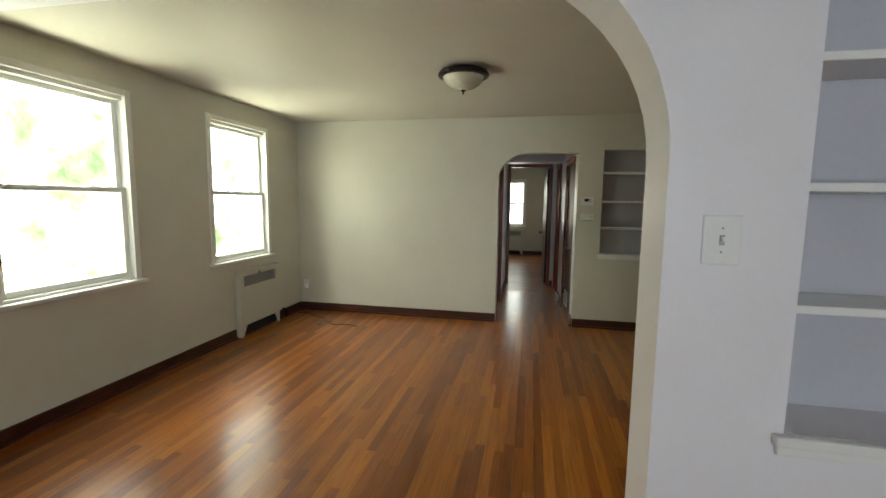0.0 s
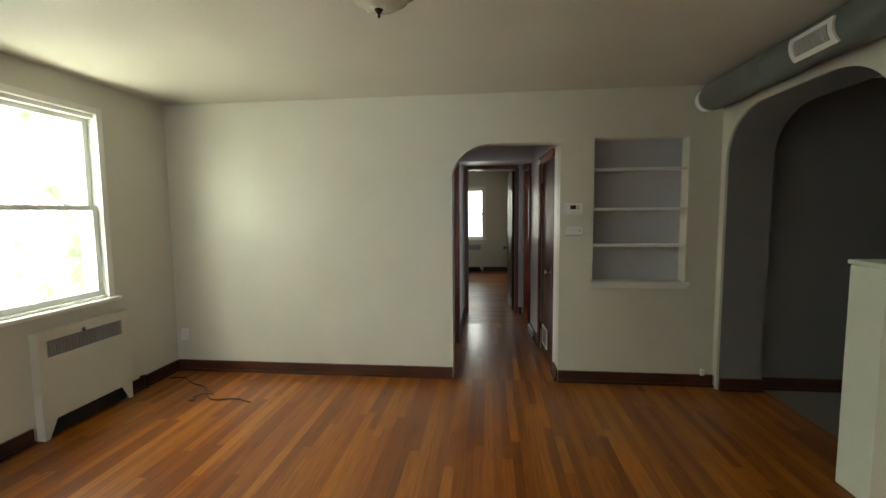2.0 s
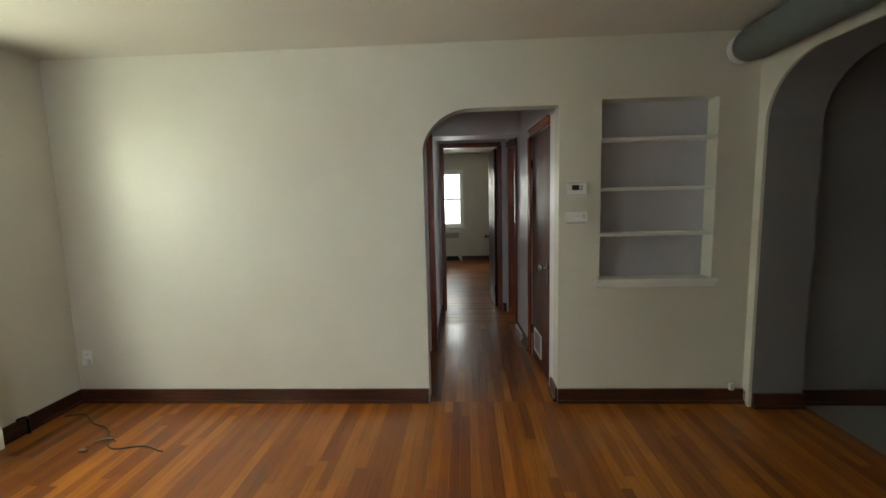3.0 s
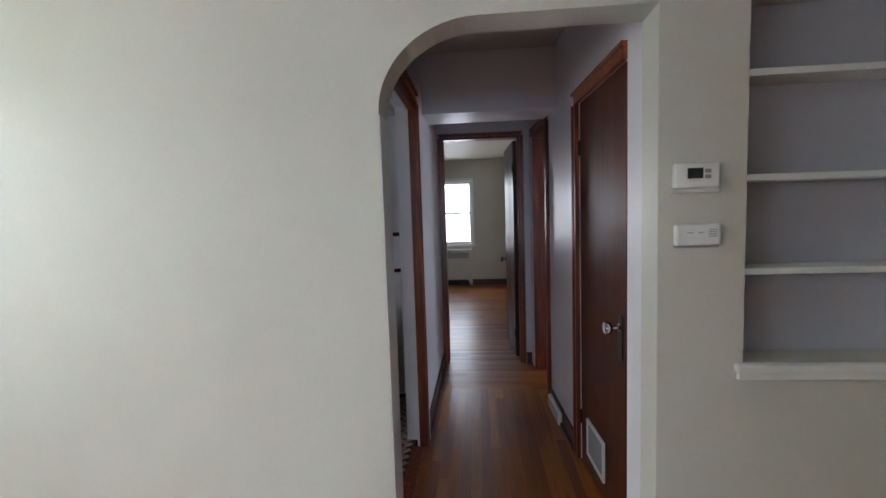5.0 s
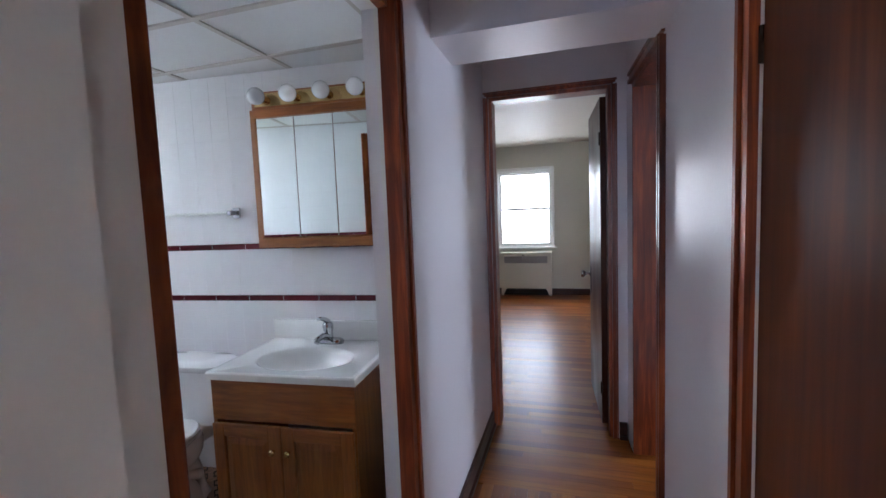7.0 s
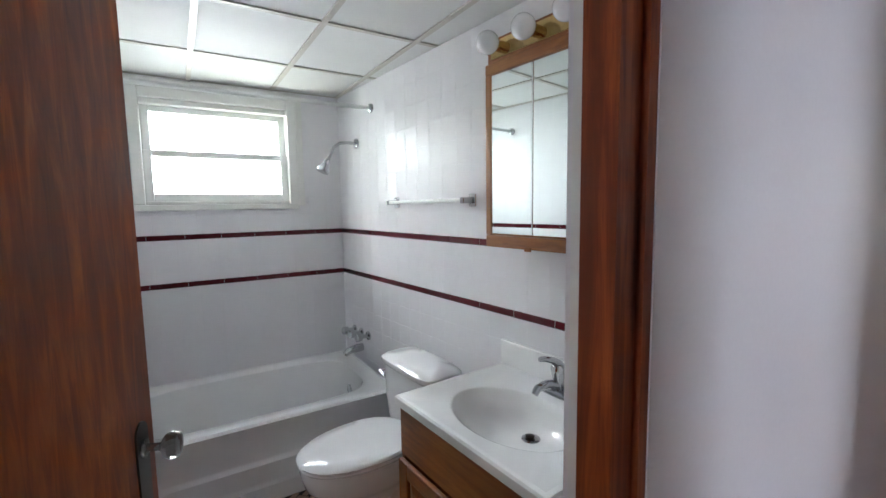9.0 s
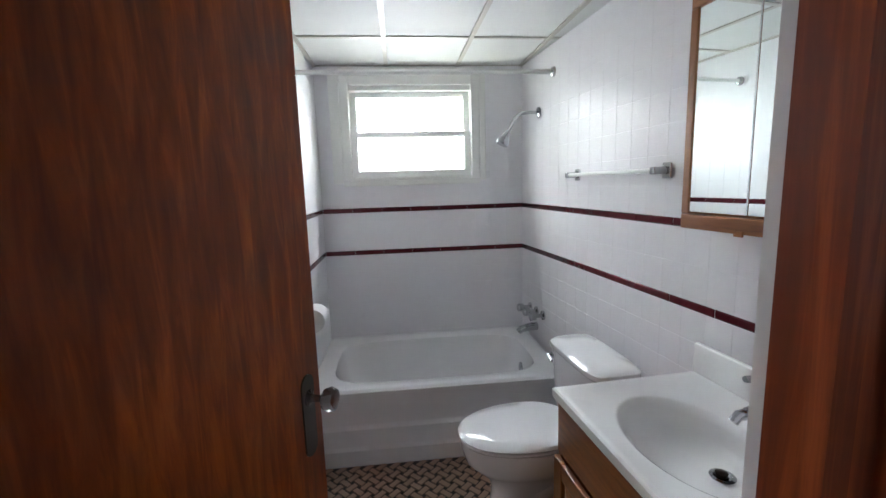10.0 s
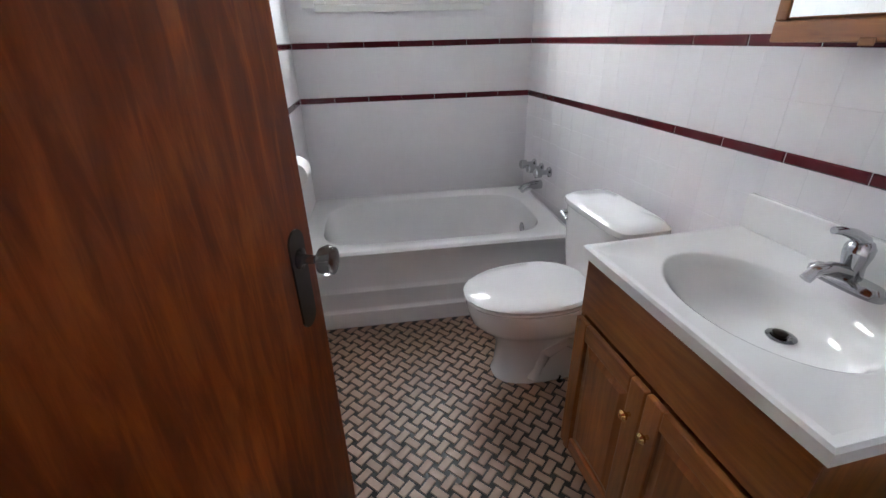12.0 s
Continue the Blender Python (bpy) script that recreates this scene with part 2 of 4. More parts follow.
def tube(points, r, n=10):
    """A round bar along a line of points."""
    bm = bmesh.new()
    pts = [Vector(p) for p in points]
    rings = []
    for i, p in enumerate(pts):
        d = (pts[min(i + 1, len(pts) - 1)] - pts[max(i - 1, 0)]).normalized()
        side = d.cross(Vector((0, 0, 1)) if abs(d.z) < 0.9 else Vector((1, 0, 0))).normalized()
        up = side.cross(d)
        rr = r[i] if isinstance(r, (list, tuple)) else r
        rings.append([bm.verts.new(p + rr * (math.cos(2 * math.pi * k / n) * side + math.sin(2 * math.pi * k / n) * up)) for k in range(n)])
    for a, b in zip(rings, rings[1:]):
        for k in range(n):
            bm.faces.new((a[k], a[(k + 1) % n], b[(k + 1) % n], b[k]))
    bm.faces.new(rings[0][::-1])
    bm.faces.new(rings[-1])
    bmesh.ops.recalc_face_normals(bm, faces=bm.faces)
    return bm


def loft(rings, cap=(True, True)):
    """A skin over rings of equal count."""
    bm = bmesh.new()
    rs = [[bm.verts.new(p) for p in ring] for ring in rings]
    n = len(rs[0])
    for a, b in zip(rs, rs[1:]):
        for k in range(n):
            bm.faces.new((a[k], a[(k + 1) % n], b[(k + 1) % n], b[k]))
    if cap[0]:
        bm.faces.new(rs[0][::-1])
    if cap[1]:
        bm.faces.new(rs[-1])
    bmesh.ops.recalc_face_normals(bm, faces=bm.faces)
    return bm


def oval(cx, cy, rx, ry, z, n=32, power=2.0, front=None):
    """A rounded outline; front lengthens its -y half."""
    out = []
    for i in range(n):
        a = 2 * math.pi * i / n
        c, s = math.cos(a), math.sin(a)
        x = rx * math.copysign(abs(c) ** (2 / power), c)
        y = (front if front and s < 0 else ry) * math.copysign(abs(s) ** (2 / power), s)
        out.append((cx + x, cy + y, z))
    return out


def mesh_of(name, bm, material, smooth=False):
    me = bpy.data.meshes.new(name)
    bm.to_mesh(me)
    bm.free()
    me.materials.append(material)
    if smooth:
        me.shade_smooth()
        me.set_sharp_from_angle(angle=radians(40))
    return me


def thing(name, label, category, group="", at=(0, 0, 0), kind=""):
    ob = new(name)
    ob.location = at
    ob.empty_display_size = 0.1
    return tagged(ob, label, category, group, kind)


def part(name, bm, material, parent=None, label="", smooth=False):
    """One mesh object under a thing or a part, built in world metres."""
    if parent is not None:
        shift = Vector(parent.location)
        if parent.parent is not None:
            shift = shift + parent.parent.location
        bmesh.ops.translate(bm, vec=-shift, verts=bm.verts)
    ob = new(name, mesh_of(name, bm, material, smooth))
    ob.parent = parent
    return tagged(ob, label)


def structure(name, bm, material, label="", category="", smooth=False):
    return tagged(new(name, mesh_of(name, bm, material, smooth)), label, category, "", "structure")


def wall_cells(bm, axis, p0, p1, a0, a1, z0, z1, holes=()):
    """A wall across axis from p0 to p1, running a0..a1, with rectangular holes (a, a, z, z)."""
    cuts_a = sorted({a0, a1, *[h[0] for h in holes], *[h[1] for h in holes]})
    for u, v in zip(cuts_a, cuts_a[1:]):
        mid = (u + v) / 2
        spans = sorted((h[2], h[3]) for h in holes if h[0] < mid < h[1])
        low = z0
        for s, e in spans + [(z1, z1)]:
            if s > low + 1e-6:
                if axis == "x":
                    box(bm, p0, p1, u, v, low, s)
                else:
                    box(bm, u, v, p0, p1, low, s)
            low = max(low, e)
    return bm


def spandrel(bm, axis, p0, p1, corner_a, top, ra, rz, n=14):
    """Fills the top corner of an opening so that it turns into a curve; ra < 0 for a corner at the high end."""
    flat = [(corner_a, top)] + [(corner_a + ra * (1 - math.cos(k / n * math.pi / 2)), top - rz * (1 - math.sin(k / n * math.pi / 2))) for k in range(n + 1)]
    front = [bm.verts.new((p0, a, z) if axis == "x" else (a, p0, z)) for a, z in flat]
    back = [bm.verts.new((p1, a, z) if axis == "x" else (a, p1, z)) for a, z in flat]
    fs = []
    for i in range(1, len(flat) - 1):
        fs.append(bm.faces.new((front[0], front[i], front[i + 1])))
        fs.append(bm.faces.new((back[0], back[i + 1], back[i])))
        fs.append(bm.faces.new((front[i], front[i + 1], back[i + 1], back[i])))
    bmesh.ops.recalc_face_normals(bm, faces=fs)
    return bm


# ---- plan ----
XL = -3.28            # inner face of the window wall
YF = 5.86             # far wall of the living room
CEIL = 2.47
YA0, YA1 = 1.83, 2.06  # wall of the front arch
XK0, XK1 = 1.53, 1.88  # kitchen arch
HL, HR = -0.68, 0.265  # hall walls
XT = 3.6              # outer east wall
YB, YBE = -2.5, 12.95  # back wall, bedroom far wall

bm = bmesh.new()
wall_cells(bm, "x", XL - 0.25, XL, YB - 0.2, YBE + 0.25, -0.1, CEIL, [(2.48, 3.45, 0.84, 2.28), (4.23, 5.20, 0.84, 2.28), (6.27, 7.155, 1.455, 2.10)])
structure("wall_west", bm, M_LIVING, "cream painted plaster wall with three windows", "wall")
bm = bmesh.new()
wall_cells(bm, "y", YF, 6.0, XL, HR, 0, CEIL, [(-0.65, HR, 0, 2.05)])
spandrel(bm, "y", YF, 6.0, -0.65, 2.05, 0.34, 0.3)
box(bm, HR, 0.42, YF, 6.0, 0, CEIL)
wall_cells(bm, "y", YF, 6.08, 0.42, XK0, 0, CEIL, [(0.54, 1.285, 0.882, 2.075)])
box(bm, 0.54, 1.32, 6.0, 6.08, 0.87, 2.09)
box(bm, XK0, XT, YF, 6.08, 0, CEIL)
# thin sheet over the arch side, paler to stand for side light
structure("arch_side_lit", bx(-0.6495, -0.646, YF + 0.001, 5.999, 0.0, 1.75), M_HALL, "arch side coloured paler for the light on it", "wall")
structure("wall_living_far", bm, M_LIVING, "cream plaster wall with a round-cornered opening", "wall")
bm = bmesh.new()
wall_cells(bm, "y", YA0, YA1, XL, XT, 0, CEIL, [(-3.08, 0.088, 0, 2.22), (0.405, 1.18, 0.897, 2.1)])
spandrel(bm, "y", YA0, YA1, 0.088, 2.22, -0.66, 0.62)
spandrel(bm, "y", YA0, YA1, -3.08, 2.22, 0.66, 0.62)
box(bm, 0.385, 1.2, YA1 - 0.03, YA1 + 0.01, 0.88, 2.12)
structure("wall_front_arch", bm, M_HALL, "pale plaster wall with a wide round-cornered arch", "wall")
# the arch's inner part takes the dark grey in place of shade
for u0, u1, name, paint in ((XK0, XK0 + 0.02, "wall_kitchen_arch", M_LIVING), (XK0 + 0.02, XK1, "wall_kitchen_arch_inner", M_KSHADE)):
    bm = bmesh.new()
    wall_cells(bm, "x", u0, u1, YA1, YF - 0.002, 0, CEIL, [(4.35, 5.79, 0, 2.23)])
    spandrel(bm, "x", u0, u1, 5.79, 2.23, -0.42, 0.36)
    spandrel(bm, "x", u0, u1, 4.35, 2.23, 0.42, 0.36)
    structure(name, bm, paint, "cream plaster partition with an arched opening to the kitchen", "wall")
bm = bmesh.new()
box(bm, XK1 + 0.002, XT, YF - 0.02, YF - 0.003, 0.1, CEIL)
structure("wall_kitchen", bm, M_KSHADE, "kitchen wall in a grey darkened for shade", "wall")
bm = bmesh.new()
wall_cells(bm, "x", HL - 0.12, HL, 6.0, 8.37, 0, CEIL, [(6.075, 6.965, 0, 2.05)])
structure("wall_hall_west", bm, M_HALL, "pale grey hall wall with the bathroom doorway", "wall")
bm = bmesh.new()
wall_cells(bm, "x", HR, HR + 0.12, 6.001, 8.45, 0, CEIL, [(6.13, 6.79, 0, 1.97), (7.60, 8.22, 0, 2.05)])
structure("wall_hall_east", bm, M_HALL, "pale grey hall wall with closet and bedroom doorways", "wall")
bm = bmesh.new()
wall_cells(bm, "y", 8.37, 8.49, XL, HR, 0, CEIL, [(-0.645, 0.065, 0, 2.1)])
structure("wall_hall_end", bm, M_HALL, "pale grey wall at the end of the hall", "wall")
structure("hall_beam", bx(HL, HR, 7.31, 7.64, 2.075, CEIL - 0.004), M_HALL, "pale grey dropped beam across the hall", "beam")
bm = bmesh.new()
wall_cells(bm, "y", YBE, YBE + 0.25, XL, XT, -0.1, CEIL, [(-1.36, -0.40, 0.80, 2.11), (0.78, 1.72, 0.80, 2.11)])
box(bm, HR + 0.06, HR + 0.16, 8.49, YBE, 0, CEIL)
structure("wall_bedroom", bm, M_LIVING, "cream painted bedroom walls", "wall")
bm = bmesh.new()
wall_cells(bm, "y", YB - 0.2, YB, XL, XT, -0.1, CEIL, [(-0.65, 1.05, 0.8, 2.2)])
# the east wall's opening is assumed, to let the added hall light in
wall_cells(bm, "x", XT, XT + 0.2, YB - 0.2, YBE + 0.25, -0.1, CEIL, [(9.15, 10.35, 0.80, 2.11)])
box(bm, HR + 0.12, XT, 7.0, 7.12, 0, CEIL)
box(bm, 0.95, 1.05, 6.08, 7.0, 0, CEIL)
structure("wall_outer", bm, M_HALL, "plain pale outer walls", "wall")
structure("ceiling", bx(XL - 0.25, XT + 0.2, YB - 0.2, YBE + 0.25, CEIL, CEIL + 0.15), M_CEIL, "warm white plaster ceiling", "ceiling")
bm = bmesh.new()
box(bm, XL - 0.25, XT + 0.2, YB - 0.2, YBE + 0.25, -0.15, -0.022)
structure("floor", bm, M_SUB, "dark subfloor under oak strips", "floor")
structure("floor_kitchen", bx(1.91, XT, YA1, YF, -0.022, 0.0), M_KFLOOR, "grey vinyl kitchen floor", "floor")
structure("ground", bx(-400, 400, -400, 400, -0.9, -0.6), M_PAVE, "grassy ground outside", "ground")
# glowing sheet outside the west windows, also a light for the rooms
structure("backdrop", bx(-6.4, -6.3, -20, 26, -0.6, 5), M_GARDEN, "glowing sheet of garden foliage against white sky", "backdrop")


# ---- baseboards ----
def baseboard(x0, x1, y0, y1, face):
    """Board with a rounded shoe along one wall; face is the side that looks into the room."""
    bm = bmesh.new()
    box(bm, x0, x1, y0, y1, 0, 0.1)
    fx, fy = face
    box(bm, x0 + min(fx, 0) * 0.014, x1 + max(fx, 0) * 0.014, y0 + min(fy, 0) * 0.014, y1 + max(fy, 0) * 0.014, 0, 0.022)
    return structure("baseboard", bm, M_BASEB, "dark stained wooden baseboard", "baseboard")


baseboard(XL + 0.001, XL + 0.018, YA1, 4.52, (1, 0))
baseboard(XL + 0.001, XL + 0.018, 5.27, YF, (1, 0))
baseboard(XL, -0.652, YF - 0.018, YF - 0.001, (0, -1))
baseboard(HR + 0.001, XK0, YF - 0.018, YF - 0.001, (0, -1))
baseboard(XK0, XT, YF - 0.04, YF - 0.022, (0, -1))
baseboard(HR - 0.016, HR - 0.001, YF, 6.06, (-1, 0))
baseboard(HL + 0.001, HL + 0.016, 6.97, 8.37, (1, 0))
hall_base = baseboard(HR - 0.016, HR - 0.001, 6.87, 7.54, (-1, 0))
baseboard(0.10, HR - 0.12, 8.352, 8.369, (0, -1))
baseboard(XK0 + 0.02, XK1, 5.765, 5.784, (0, -1))
baseboard(XL, HR, YBE - 0.018, YBE - 0.001, (0, -1))


# ---- windows ----
def hung_window(name, axis, wall, depth, a0, a1, z0, z1, label, rail=0.5, casing=0.05, stool=True):
    """Double-hung window set in a wall; wall is the inner face and depth points outwards."""
    root = thing(name, label, "window", kind="structure")
    s = 1 if depth > 0 else -1

    def bar(n, d0, d1, u0, u1, w0, w1, parent, material=M_VINYL, bevel=0.004):
        lo, hi = sorted((wall + d0 * s, wall + d1 * s))
        b = bx(lo, hi, u0, u1, w0, w1, bevel=bevel) if axis == "x" else bx(u0, u1, lo, hi, w0, w1, bevel=bevel)
        return part(n, b, material, parent)

    c = casing
    fr = bar("window_frame", -0.016, 0.1, a0, a0 + c, z0, z1, root, M_WHITE)
    bar("window_frame", -0.016, 0.1, a1 - c, a1, z0, z1, root, M_WHITE)
    bar("window_frame", -0.016, 0.1, a0 + c, a1 - c, z1 - c, z1, root, M_WHITE)
    bar("head_stop", 0.012, 0.1, a0 + c, a1 - c, z1 - c - 0.03, z1 - c, root, M_WHITE)
    bar("window_frame", 0.0, 0.12, a0 + c, a1 - c, z0, z0 + 0.02, root, M_WHITE)
    if stool:
        bar("window_sill", -0.05, 0.1, a0 - 0.03, a1 + 0.03, z0 - 0.03, z0, root, M_WHITE, 0.008)
    i0, i1, zl, zh = a0 + c, a1 - c, z0 + 0.02, z1 - c - 0.03
    zm = zl + (zh - zl) * rail
    t = 0.042
    for nm, d, lo, hi in (("lower_sash", 0.03, zl, zm + 0.018), ("upper_sash", 0.066, zm - 0.018, zh)):
        sash = bar(nm, d, d + 0.034, i0, i0 + t, lo, hi, root)
        bar("stile", d, d + 0.034, i1 - t, i1, lo, hi, sash)
        bar("rail", d, d + 0.034, i0 + t, i1 - t, lo, lo + t, sash)
        bar("rail", d, d + 0.034, i0 + t, i1 - t, hi - t * 0.8, hi, sash)
        pane = bar("pane", d + 0.014, d + 0.02, i0 + t, i1 - t, lo + t, hi - t * 0.8, sash, M_GLASS, 0)
        pane.visible_shadow = False
    for k in (0.3, 0.7):
        u = i0 + (i1 - i0) * k
        bar("sash_lock", 0.012, 0.03, u - 0.025, u + 0.025, zm + 0.019, zm + 0.03, root)
    return root


hung_window("window_1", "x", XL, -1, 2.48, 3.45, 0.84, 2.28, "white double-hung vinyl window over a garden view")
hung_window("window_2", "x", XL, -1, 4.23, 5.20, 0.84, 2.28, "white double-hung vinyl window above a radiator cover")
hung_window("window_3", "x", XL + 0.02, -1, 6.27, 7.155, 1.455, 2.10, "small white double-hung bathroom window over the tub", casing=0.055, stool=False)
hung_window("window_4", "y", YBE, 1, -1.36, -0.40, 0.80, 2.11, "bright white double-hung bedroom window")
hung_window("window_5", "y", YBE, 1, 0.78, 1.72, 0.80, 2.11, "bright white double-hung window in the spare room")
hung_window("window_6", "y", YB, -1, -0.65, 1.05, 0.80, 2.2, "wide white window of the front room")

# window out of view, added so that light reaches the hall wall
hung_window("window_7", "x", XT, 1, 9.15, 10.35, 0.80, 2.11, "unseen white double-hung spare room window added to light the hall")
# flat painted boards round the small bathroom window
for u0, u1, w0, w1 in ((6.205, 6.268, 1.44, 2.152), (7.157, 7.195, 1.44, 2.152), (6.268, 7.157, 2.102, 2.152), (6.268, 7.157, 1.42, 1.453)):
    part("outer_casing", bx(-3.2665, -3.252, u0, u1, w0, w1, bevel=0.003), M_WHITE, bpy.data.objects["window_3"])


# ---- radiator covers ----
def radiator_cover(x0, x1, y, depth, top, m):
    """Built with its back at y = 0 facing -y, then turned into place."""
    root = thing("radiator_cover", "cream enamelled metal radiator cover with a slotted grille", "radiator cover")
    w = x1 - x0
    d = depth
    for u in (0, w - 0.03):
        part("side_panel", bx(u, u + 0.03, -d, 0, 0, top), M_LIVING, root)
    bm = bmesh.new()
    box(bm, 0.03, w - 0.03, -d, -d + 0.012, 0.12, top - 0.16)
    for u, v in ((0.03, 0.09), (w - 0.09, w - 0.03)):
        tip = u if u < 0.1 else v
        fr = [bm.verts.new(p) for p in ((u, -d, 0.12), (v, -d, 0.12), (tip, -d, 0.0))]
        bk = [bm.verts.new(p) for p in ((u, -d + 0.012, 0.12), (v, -d + 0.012, 0.12), (tip, -d + 0.012, 0.0))]
        bm.faces.new(fr)
        bm.faces.new(bk[::-1])
        for k in range(3):
            bm.faces.new((fr[k], fr[(k + 1) % 3], bk[(k + 1) % 3], bk[k]))
    box(bm, 0.03, w - 0.03, -d, -d + 0.012, top - 0.045, top)
    box(bm, 0.03, 0.06, -d, -d + 0.012, top - 0.16, top - 0.045)
    box(bm, w - 0.06, w - 0.03, -d, -d + 0.012, top - 0.16, top - 0.045)
    part("front_panel", bm, M_LIVING, root)
    part("top", bx(-0.005, w + 0.005, -d - 0.008, 0, top, top + 0.018, bevel=0.004), M_LIVING, root)
    gr = part("grille", bx(0.05, w - 0.05, -d + 0.016, -d + 0.02, top - 0.17, top - 0.04), M_GREYPL, root, "dark slotted metal grille")
    one = mesh_of("slat", bx(-0.004, 0.004, -d + 0.003, -d + 0.014, top - 0.155, top - 0.05), M_GREYPL)
    n = int((w - 0.14) / 0.022)
    for i in range(n):
        s = new("slat", one)
        s.location.x = 0.07 + i * 0.022
        s.parent = gr
    part("knob", lathe([(0.008, -0.012), (0.016, -0.006), (0.012, 0.0)], (w * 0.45, -d - 0.004, top - 0.03), "y", 12), M_CHROME, root, "small metal damper knob", True)
    # black block in place of the shade under the front panel
    part("shade_block", bx(0.035, w - 0.035, -d + 0.02, -0.005, 0.01, 0.1), M_BLACK, root)
    root.matrix_world = m
    return root


radiator_cover(0, 0.70, 0, 0.06, 0.70, pose(XL + 0.002, 4.55, 0, 0, 0, 90))
radiator_cover(0, 0.82, 0, 0.14, 0.70, pose(-1.28, YBE - 0.02, 0))


# ---- doors and casings ----
def casing(name, axis, face, out, a0, a1, top, width, material, label, sides=(True, True)):
    """Moulded trim round a doorway on one wall face."""
    root = thing(name, label, "door casing", kind="structure")
    steps = ((0, 0.022, 0, 0.3), (0, 0.014, 0.3, 0.75), (0, 0.024, 0.75, 1.0))
    for side, on in zip((-1, 1), sides):
        if not on:
            continue
        bm = bmesh.new()
        edge = a0 if side < 0 else a1
        for d0, d1, k0, k1 in steps:
            u0, u1 = sorted((edge + side * width * k0, edge + side * width * k1))
            lo, hi = sorted((face + out * d0, face + out * d1))
            box(bm, lo, hi, u0, u1, 0, top) if axis == "x" else box(bm, u0, u1, lo, hi, 0, top)
        part("side_trim", bm, material, root)
    bm = bmesh.new()
    for d0, d1, k0, k1 in steps:
        lo, hi = sorted((face + out * d0, face + out * d1))
        u0, u1 = a0 - width * k1 * sides[0], a1 + width * k1 * sides[1]
        box(bm, lo, hi, u0, u1, top + width * k0, top + width * k1) if axis == "x" else box(bm, u0, u1, lo, hi, top + width * k0, top + width * k1)
    part("head_trim", bm, material, root)
    return root


def jamb(axis, p0, p1, a0, a1, top, material, t=0.02):
    bm = bmesh.new()
    for u0, u1 in ((a0, a0 + t), (a1 - t, a1)):
        box(bm, p0, p1, u0, u1, 0, top) if axis == "x" else box(bm, u0, u1, p0, p1, 0, top)
    box(bm, p0, p1, a0 + t, a1 - t, top - t, top) if axis == "x" else box(bm, a0 + t, a1 - t, p0, p1, top - t, top)
    return structure("door_frame", bm, material, "dark stained wooden door frame", "door frame")


casing("bathroom_door_casing", "x", HL, 1, 6.075, 6.89, 2.05, 0.068, M_TRIM, "dark red-brown moulded door casing with worn paint edge", (False, True))
structure("door_frame", wall_cells(bmesh.new(), "x", HL - 0.03, HL + 0.001, 6.08, 6.965, 0, 2.05, [(6.079, 6.89, -1, 2.01)]), M_TRIM, "dark stained wooden door frame", "door frame")
structure("door_frame", wall_cells(bmesh.new(), "x", HL - 0.044, HL - 0.03, 6.08, 6.965, 0, 2.05, [(6.079, 6.89, -1, 2.01)]), M_WHITE, "white painted door stop", "door frame")
casing("closet_door_casing", "x", HR, -1, 6.13, 6.79, 1.97, 0.07, M_TRIM, "dark stained narrow closet door casing", (False, True))
casing("bedroom_door_casing", "y", 8.37, -1, -0.645, 0.065, 2.1, 0.03, M_TRIM, "thin dark stained bedroom door casing")
jamb("y", 8.37, 8.49, -0.645, 0.065, 2.1, M_TRIM)
casing("spare_room_door_casing", "x", HR, -1, 7.60, 8.22, 2.05, 0.055, M_TRIM, "dark stained door casing", (True, False))
spare_jamb = jamb("x", HR, HR + 0.12, 7.60, 8.22, 2.05, M_TRIM)
# uneven painted edge along the bathroom casing
bm = bmesh.new()
for i in range(60):
    z = i * 0.036
    w = 0.002 + 0.004 * abs(noise.noise((0, z * 9, 3.1)))
    box(bm, HL + 0.001, HL + 0.0256, 6.959, 6.962 + w, z, z + 0.036)
structure("paint_bead", bm, M_HALL, "ragged bead of pale wall paint beside the casing", "paint")


def door_leaf(name, width, height, label, m, flip=1, knob=True, handle_z=0.9, knob_mat=None, plate=True, stain=None):
    """A flush slab hinged at x = 0, running along +x, with its visible face towards +y * flip."""
    root = thing(name, label, "door", kind="structure")
    part("leaf", bx(0.003, width, -0.0175, 0.0175, 0.012, height, bevel=0.002, seg=1), stain or M_DOOR, root)
    for s in (1, -1):
        y = 0.0175 * s
        kx = width - 0.06
        if plate:
            p = [(kx + 0.026 * math.cos(a), handle_z - 0.045 + math.copysign(0.075, math.sin(a)) + 0.026 * math.sin(a)) for a in [2 * math.pi * k / 20 for k in range(20)]]
            part("escutcheon", loft([[(u, y, w) for u, w in p], [(u, y + 0.004 * s, w) for u, w in p]]), M_DARKMET, root, "aged bronze oval back plate")
        kn = part("door_knob", lathe([(0.019, 0), (0.019, 0.004), (0.009, 0.008), (0.008, 0.03), (0.012, 0.034), (0.025, 0.042), (0.029, 0.054), (0.025, 0.066), (0.012, 0.07)], (0, 0, 0), "y", 20), knob_mat or M_CHROME, root, "", True)
        kn.matrix_basis = pose(kx, y + 0.004 * s, handle_z, 0, 0, 0 if s > 0 else 180)
    for z in (0.25, height - 0.25):
        part("hinge", tube([(0.0, 0.0205 * flip, z - 0.04), (0.0, 0.0205 * flip, z + 0.04)], 0.006, 8), M_DARKMET, root)
    root.matrix_world = m
    return root


door_leaf("door_1", 0.74, 2.02, "open dark mahogany-stained flush bathroom door with a glass knob", pose(HL - 0.068, 6.145, 0, 0, 0, 180 - 18.2), flip=1, handle_z=0.935, knob_mat=M_KNOB)
